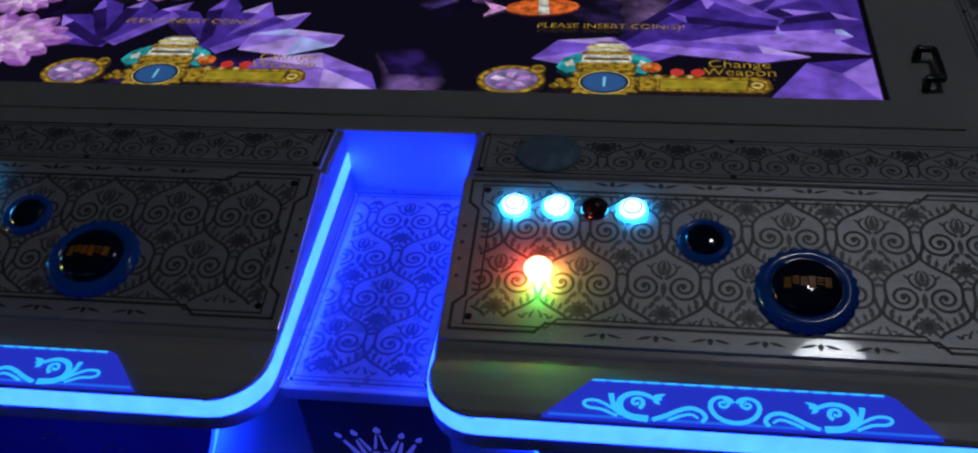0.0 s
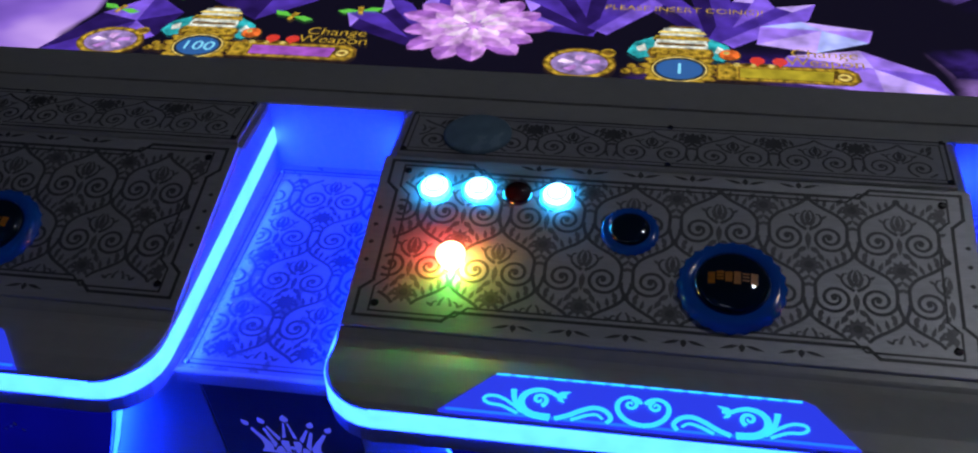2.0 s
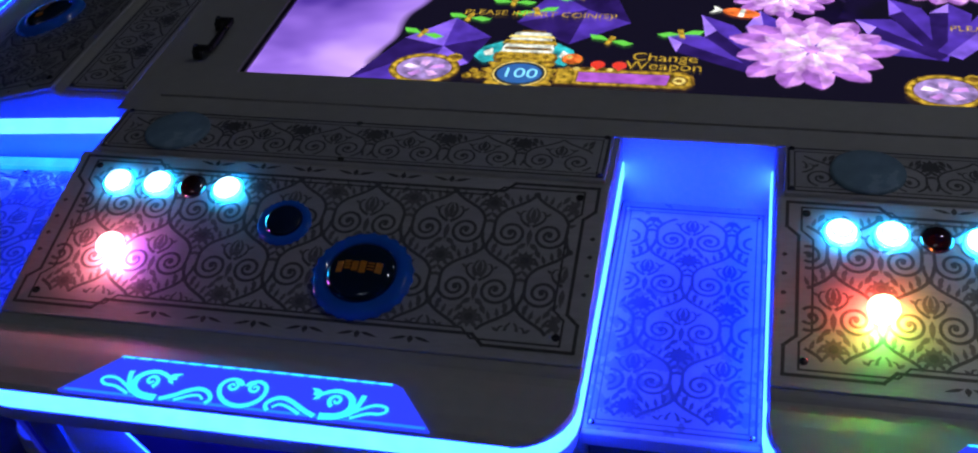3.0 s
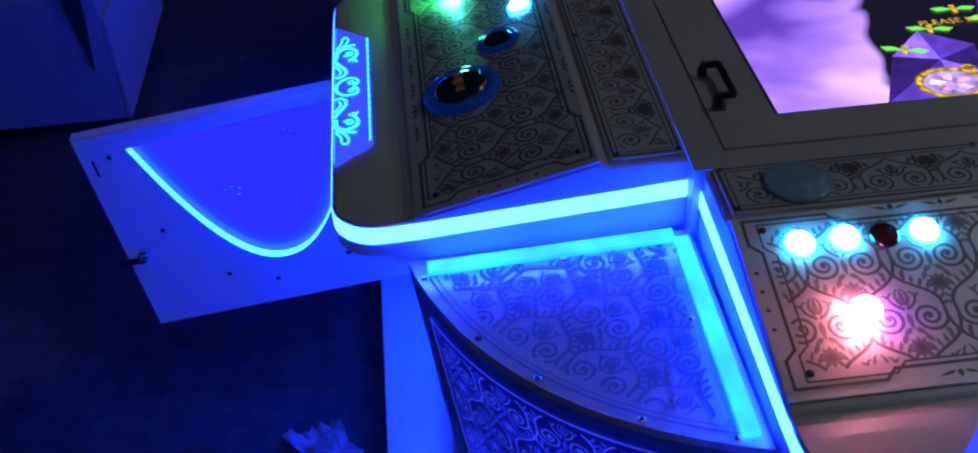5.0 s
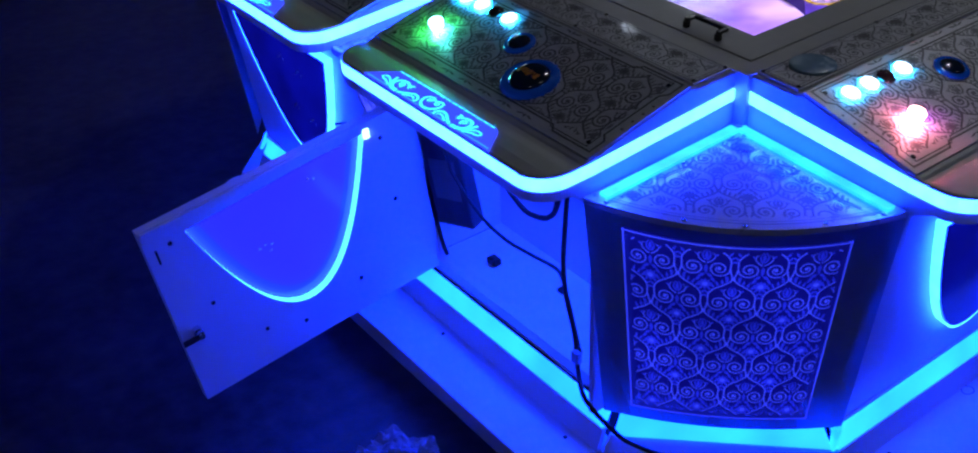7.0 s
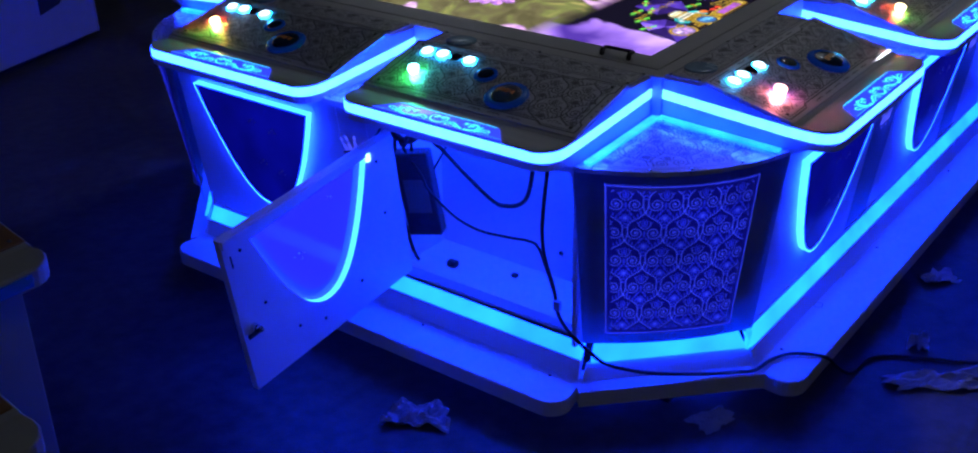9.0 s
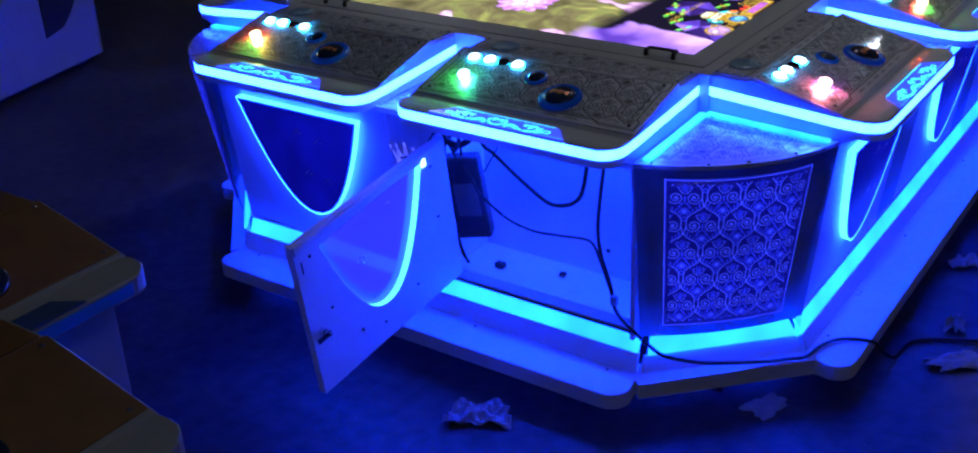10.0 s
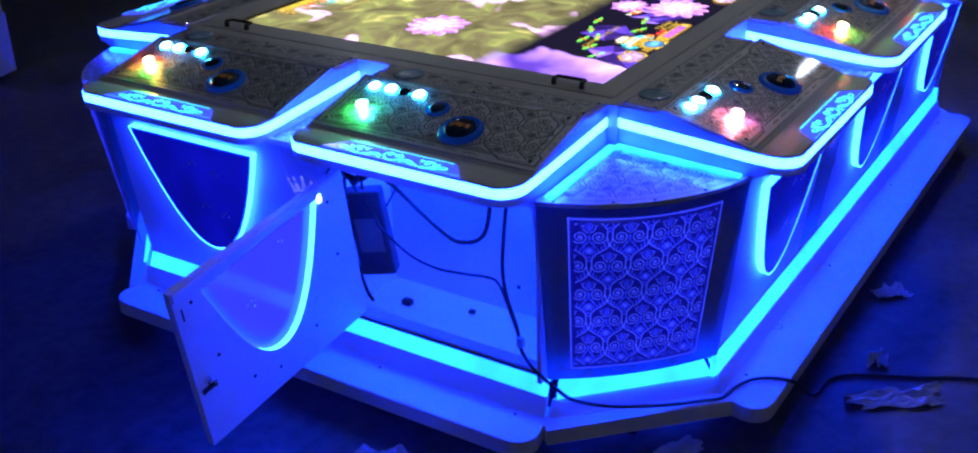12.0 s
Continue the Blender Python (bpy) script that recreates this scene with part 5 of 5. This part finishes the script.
def fly(x, y, turn):
    at = pose(x, y, 0, 0, 0, turn)
    for s in (-1, 1):
        flat("wing", [(0, 0), (s * 0.014, 0.008), (s * 0.030, 0.005), (s * 0.022, -0.004)], screen_green, at)
    flat("wing_body", [(-0.003, -0.010), (0.003, -0.010), (0.004, 0.012), (-0.004, 0.012)], gold, at)


rock([(-0.80, 0.100), (-0.715, 0.100), (-0.66, 0.150), (-0.645, 0.215), (-0.70, 0.262), (-0.755, 0.205)], 1)
rock([(-0.62, 0.255), (-0.545, 0.205), (-0.475, 0.265), (-0.50, 0.335), (-0.585, 0.345)], 0)
crystals(-0.300, 0.160, ((150, 0.15, 0.05), (125, 0.16, 0.045), (95, 0.15, 0.05), (60, 0.14, 0.05)), 4)
crystals(-0.10, 0.215, ((168, 0.12, 0.04), (140, 0.13, 0.05), (112, 0.15, 0.045), (84, 0.13, 0.05), (55, 0.15, 0.045)), 9)
crystals(0.055, 0.200, ((128, 0.15, 0.05), (98, 0.17, 0.05), (70, 0.15, 0.055), (44, 0.16, 0.05)), 15)
rock([(0.11, 0.115), (0.235, 0.100), (0.312, 0.100), (0.295, 0.145), (0.215, 0.195), (0.13, 0.175)], 3)
rock([(0.095, 0.200), (0.165, 0.185), (0.228, 0.215), (0.235, 0.245), (0.150, 0.262), (0.100, 0.245)], 4)
rock([(0.500, 0.190), (0.570, 0.165), (0.655, 0.185), (0.72, 0.225), (0.60, 0.250), (0.53, 0.240)], 3)
rock([(0.640, 0.270), (0.780, 0.225), (0.932, 0.215), (0.932, 0.410), (0.800, 0.425), (0.690, 0.380)], 2)
rock([(0.800, 0.100), (0.932, 0.100), (0.932, 0.205), (0.850, 0.190)], 2)
crystals(0.62, 0.235, ((8, 0.26, 0.05), (20, 0.28, 0.055), (-8, 0.24, 0.045), (34, 0.26, 0.05), (52, 0.20, 0.05)), 21)
crystals(0.82, 0.290, ((-18, 0.10, 0.05), (12, 0.11, 0.05), (140, 0.14, 0.05), (168, 0.15, 0.045)), 27)
for i, (x, y, s) in enumerate(((-0.255, 0.215, 0.098), (-0.290, 0.345, 0.062), (-0.08, 0.40, 0.075), (-0.70, 0.72, 0.10), (0.25, 0.62, 0.11), (-0.35, 0.90, 0.09))):
    flower(x, y, s, i)
swimmer(0.50, 0.335, 5, 0.052, screen_orange, screen_pink)
swimmer(-0.34, 0.30, -12, 0.024, screen_orange, screen_white)
for i in range(8):
    fly(-0.735 + (i * 0.137) % 0.36, 0.215 + 0.023 * ((i * 3) % 7), 8 * ((i * 5) % 7) - 20)


for x, num in ((-0.593, "100"), (0.005, "1"), (0.598, "1")):
    player_display(x, 0.124, 0, num)
    player_display(-x, 2 * MID - 0.124, 180, num)


def handle(x, y):
    root = empty("screen_handle", pose(x, y, TOP + 0.002), label="black metal pull handle on the screen frame", category="handle", group="handles of the screen frame")
    bm = box_bm(0.006, 0.014, -0.036, 0.036, 0.011, 0.018, 0.002)
    for s in (-1, 1):
        box_bm(-0.012, 0.012, s * 0.036 - 0.004, s * 0.036 + 0.004, 0.0105, 0.0175, 0.0015, bm)
        box_bm(-0.014, -0.004, s * 0.036 - 0.0045, s * 0.036 + 0.0045, 0.0, 0.012, 0.001, bm)
    part("bar", bm, black, root, "bent black bar")
    for s in (-1, 1):
        screws([(-0.008, s * 0.036, 0.0172)], 0.003, chrome, root)


for sx in (-1, 1):
    for y in (0.153, 2 * MID - 0.153):
        handle(sx * 0.990, y)


# ---------------------------------------------------------------- wiring
def cable(points, r, label, steps=8):
    ob = part("cable", tube_bm(smooth_path(points, steps), r, 8), rubber, None, "", True)
    return tagged(ob, label, "cable")


def local(m, pts):
    return [tuple(m @ Vector(p)) for p in pts]


cable(local(S, [(-0.20, -0.22, -0.105), (-0.162, -0.22, -0.185), (-0.13, -0.22, -0.205), (-0.053, -0.22, -0.258), (0.014, -0.22, -0.297), (0.05, -0.22, -0.301), (0.095, -0.22, -0.283), (0.12, -0.22, -0.237), (0.14, -0.225, -0.105)]), 0.0052, "thick black cable looping inside the open cabinet")
cable(local(S, [(-0.225, -0.23, -0.11), (-0.245, -0.24, -0.199), (-0.182, -0.24, -0.28), (-0.165, -0.24, -0.308), (-0.086, -0.24, -0.358), (-0.011, -0.24, -0.374), (0.06, -0.24, -0.369), (0.134, -0.24, -0.360), (0.161, -0.245, -0.367), (0.183, -0.25, -0.402), (0.222, -0.256, -0.490)]), 0.0034, "thin black cable hanging across the open cabinet")
cable(local(S, [(0.196, -0.255, -0.105), (0.194, -0.26, -0.162), (0.186, -0.26, -0.237), (0.181, -0.26, -0.314), (0.190, -0.262, -0.374), (0.217, -0.265, -0.445), (0.236, -0.275, -0.500)])
      + [(-1.356, 0.040, 0.245), (-1.356, 0.012, 0.226), (-1.340, -0.012, 0.196), (-1.318, -0.040, 0.166), (-1.268, -0.096, 0.140), (-1.212, -0.150, 0.124), (-1.146, -0.216, 0.114), (-1.102, -0.260, 0.112),
         (-1.075, -0.290, 0.113), (-1.020, -0.300, 0.112), (-0.986, -0.312, 0.112), (-0.957, -0.332, 0.112), (-0.936, -0.367, 0.112), (-0.918, -0.404, 0.105), (-0.870, -0.420, 0.055), (-0.800, -0.430, 0.010),
         (-0.709, -0.440, 0.006), (-0.655, -0.500, 0.006), (-0.600, -0.620, 0.006), (-0.520, -0.800, 0.006), (-0.450, -1.300, 0.006)], 0.0044, "black mains cable trailing over the base onto the floor", 10)
cable(local(S, [(-0.225, -0.255, -0.105), (-0.262, -0.24, -0.20), (-0.262, -0.24, -0.279), (-0.252, -0.24, -0.39), (-0.240, -0.24, -0.436), (-0.222, -0.24, -0.490), (-0.205, -0.24, -0.515)]), 0.0045, "black cable hanging beside the door hinge")
cable(local(S, [(-0.12, -0.20, -0.105), (-0.125, -0.20, -0.18), (-0.16, -0.22, -0.26)]), 0.0022, "thin black lead inside the cabinet")
cable(local(S, [(-0.228, -0.315, -0.13), (-0.240, -0.345, -0.165), (-0.243, -0.385, -0.178), (-0.243, -0.41, -0.168), (-0.240, -0.435, -0.160)]), 0.0024, "thin black lead to the door light")
cable(local(S, [(-0.225, -0.29, -0.115), (-0.235, -0.275, -0.165), (-0.205, -0.26, -0.185), (-0.165, -0.25, -0.155), (-0.14, -0.24, -0.11)]), 0.0085, "bundle of black wires under the console")
cable(local(S, [(-0.21, -0.285, -0.105), (-0.19, -0.275, -0.150), (-0.215, -0.262, -0.200), (-0.235, -0.255, -0.175), (-0.20, -0.25, -0.11)]), 0.005, "twisted black wires under the console")
adapter = empty("power_adapter", S @ pose(-0.213, -0.215, -0.335, 4, -7, 20), label="black power adapter hanging in the open cabinet", category="adapter")
part("case", box_bm(-0.044, 0.044, -0.020, 0.020, -0.115, 0.110, 0.005), adapter_black, adapter)
part("label_plate", box_bm(-0.030, 0.030, -0.0212, -0.0202, -0.05, 0.04), dark_frame, adapter)
part("lead", tube_bm(smooth_path([(0, 0, 0.108), (0.004, 0, 0.15), (0.0, 0, 0.225)], 5), 0.0035, 8), rubber, adapter, "", True)
clip = part("cable_clip", box_bm(-0.008, 0.008, -0.006, 0.006, -0.012, 0.012, 0.002), film_white, None)
clip.matrix_basis = S @ pose(0.234, -0.276, -0.478)
tagged(clip, "small white clip on the hanging cable", "clip")


# ---------------------------------------------------------------- unlit neighbours
def spare_console(m, label):
    """Unlit single console on a white cabinet, its plate under amber film."""
    root = empty("spare_console", m, label=label, category="game cabinet", group="unlit consoles beside the table")
    part("cabinet", box_bm(-0.285, 0.285, -0.27, 0.05, -0.76, -0.085, 0.004), cab_white, root, "white cabinet body")
    vs = [0.06, -0.089, -0.0945, -0.10, -0.20, -0.304, -0.313, -0.318, -0.328, -0.345, -0.365, -0.383, -0.394, -0.3988]
    rings = []
    for v in vs:
        h, t = half_at(v), top_at(v)
        rings.append([(-h, v, -0.085), (-h, v, t - 0.003), (-h + 0.003, v, t), (h - 0.003, v, t), (h, v, t - 0.003), (h, v, -0.085)])
    part("shell", loft(rings, closed=True), cab_white, root, "off-white moulded shell")
    plate = part("control_plate", box_bm(-0.290, 0.290, -0.2085, 0.0055, -0.004, 0, 0.0014), amber, root, "brown amber film over the control plate")
    plate.matrix_basis = PLATE
    screws([(x, y, 0) for x in (-0.27, 0.0, 0.27) for y in (-0.195, -0.010)], 0.005, chrome, plate)
    part("rear_plate", box_bm(-0.286, 0.286, -0.085, 0.055, -0.003, 0.0012, 0.001), amber, root, "brown amber film over the rear plate")
    for u, v, r in ((0.0675, -0.2325, 0.052),):
        c = part("dome_collar", lathe_bm([(r, 0), (r * 0.98, r * 0.14), (r * 0.9, r * 0.2), (r * 0.7, r * 0.18)], 36), dome_dark, root, "", True)
        c.matrix_basis = on_plate(u, v)
        part("dome", lathe_bm([(r * 0.70, r * 0.14), (r * 0.68, r * 0.27), (r * 0.55, r * 0.36), (r * 0.3, r * 0.42), (0, r * 0.44)], 36), dome_dark, c, "", True)
    pts_ = [(-0.155, -0.3995), (0.150, -0.3995), (0.115, -0.352), (-0.120, -0.352)]
    part("acrylic_plate", loft([[(x, y, top_at(max(y, -0.394)) + d) for x, y in pts_] for d in (0.0006, 0.004)]), mat("dull_blue_acrylic", (0.05, 0.09, 0.22), 0.15, 0, 0.1, 30), root, "unlit blue acrylic plate")
    part("side_latch", box_bm(0.2855, 0.291, -0.16, -0.15, -0.22, -0.18, 0.001), black, root)
    part("lip_edge", box_bm(-0.24, 0.24, -0.402, -0.398, -0.080, -0.058, 0.001), blue_plastic, root, "faintly emissive blue strip along the unlit lip")
    return root


spare_console(pose(-2.57, 0.86, TOP), "unlit white console with brown film on its top")
spare_console(pose(-2.86, 0.44, TOP), "unlit white console with brown film, standing in front of another")


def spare_cabinet(m, w, d, h, label, cut):
    root = empty("spare_cabinet", m, label=label, category="cabinet", group="unfinished cabinets in the hall")
    part("carcass", box_bm(-w, 0, 0, d, 0.03, h, 0.004), cab_white, root, "white board carcass")
    part("side_cutout", loft([[(x, y, z) for x, z in cut] for y in (-0.0015, -0.006)]), wall_paint, root, "dark cut-out in the board")
    part("edge_trim", box_bm(0.0005, 0.012, 0.0, d, 0.03, 0.30, 0.003), cab_white, root)
    part("foot", box_bm(-w + 0.05, -0.05, 0.05, d - 0.05, 0, 0.03), gasket, root)
    return root


spare_cabinet(pose(-2.055, 1.46, 0), 0.9, 0.6, 0.75, "plain white cabinet standing on the dark floor", ((-0.135, 0.749), (-0.03, 0.749), (-0.03, 0.32), (-0.042, 0.17), (-0.055, 0.24)))
spare_cabinet(pose(-0.13, 3.50, 0, 0, 0, 14), 1.6, 0.7, 0.95, "large white cabinet with a dark cut-out, far off",
              ((-0.34, 0.949), (-0.10, 0.949), (-0.10, 0.34), (-0.16, 0.27), (-0.22, 0.22), (-0.34, 0.20)))


# ---------------------------------------------------------------- litter
def crumple(x, y, sx, sy, h, turn, label, seed, group="litter on the floor"):
    rnd = random.Random(seed)
    bm = bmesh.new()
    bmesh.ops.create_grid(bm, x_segments=26, y_segments=18, size=1)
    for v in bm.verts:
        a = math.atan2(v.co.y, v.co.x)
        r = 0.84 + 0.10 * math.sin(3 * a + seed) + 0.06 * math.sin(7 * a + 2 * seed) + 0.04 * math.sin(13 * a)
        q = noise.noise(Vector((v.co.x * 2.2 + seed, v.co.y * 2.2, 0.3)))
        q2 = noise.noise(Vector((v.co.x * 6 + seed, v.co.y * 6, 1.3)))
        v.co = Vector((v.co.x * sx * r, v.co.y * sy * r, max(0.002, h * (0.42 + 0.8 * q + 0.25 * q2) + rnd.uniform(0, 0.002))))
    bmesh.ops.recalc_face_normals(bm, faces=bm.faces)
    bmesh.ops.solidify(bm, geom=bm.faces[:], thickness=0.0006)
    ob = part("plastic_wrap", bm, film_white, None)
    ob.matrix_basis = pose(x, y, 0.001, 0, 0, turn)
    return tagged(ob, label, "plastic wrap", group)


crumple(-1.555, 0.325, 0.085, 0.050, 0.035, -62, "crumpled clear plastic bag on the floor", 3)
crumple(-0.72, -0.60, 0.130, 0.040, 0.024, -52, "torn strip of plastic film on the floor", 5)
crumple(-0.575, -0.517, 0.035, 0.028, 0.030, 10, "small crumpled wad of plastic", 8)
crumple(-0.205, -0.45, 0.060, 0.035, 0.020, -40, "thin scrap of clear plastic film", 11)
crumple(-1.16, -0.235, 0.06, 0.04, 0.004, -20, "flat scrap of clear film by the table", 14)
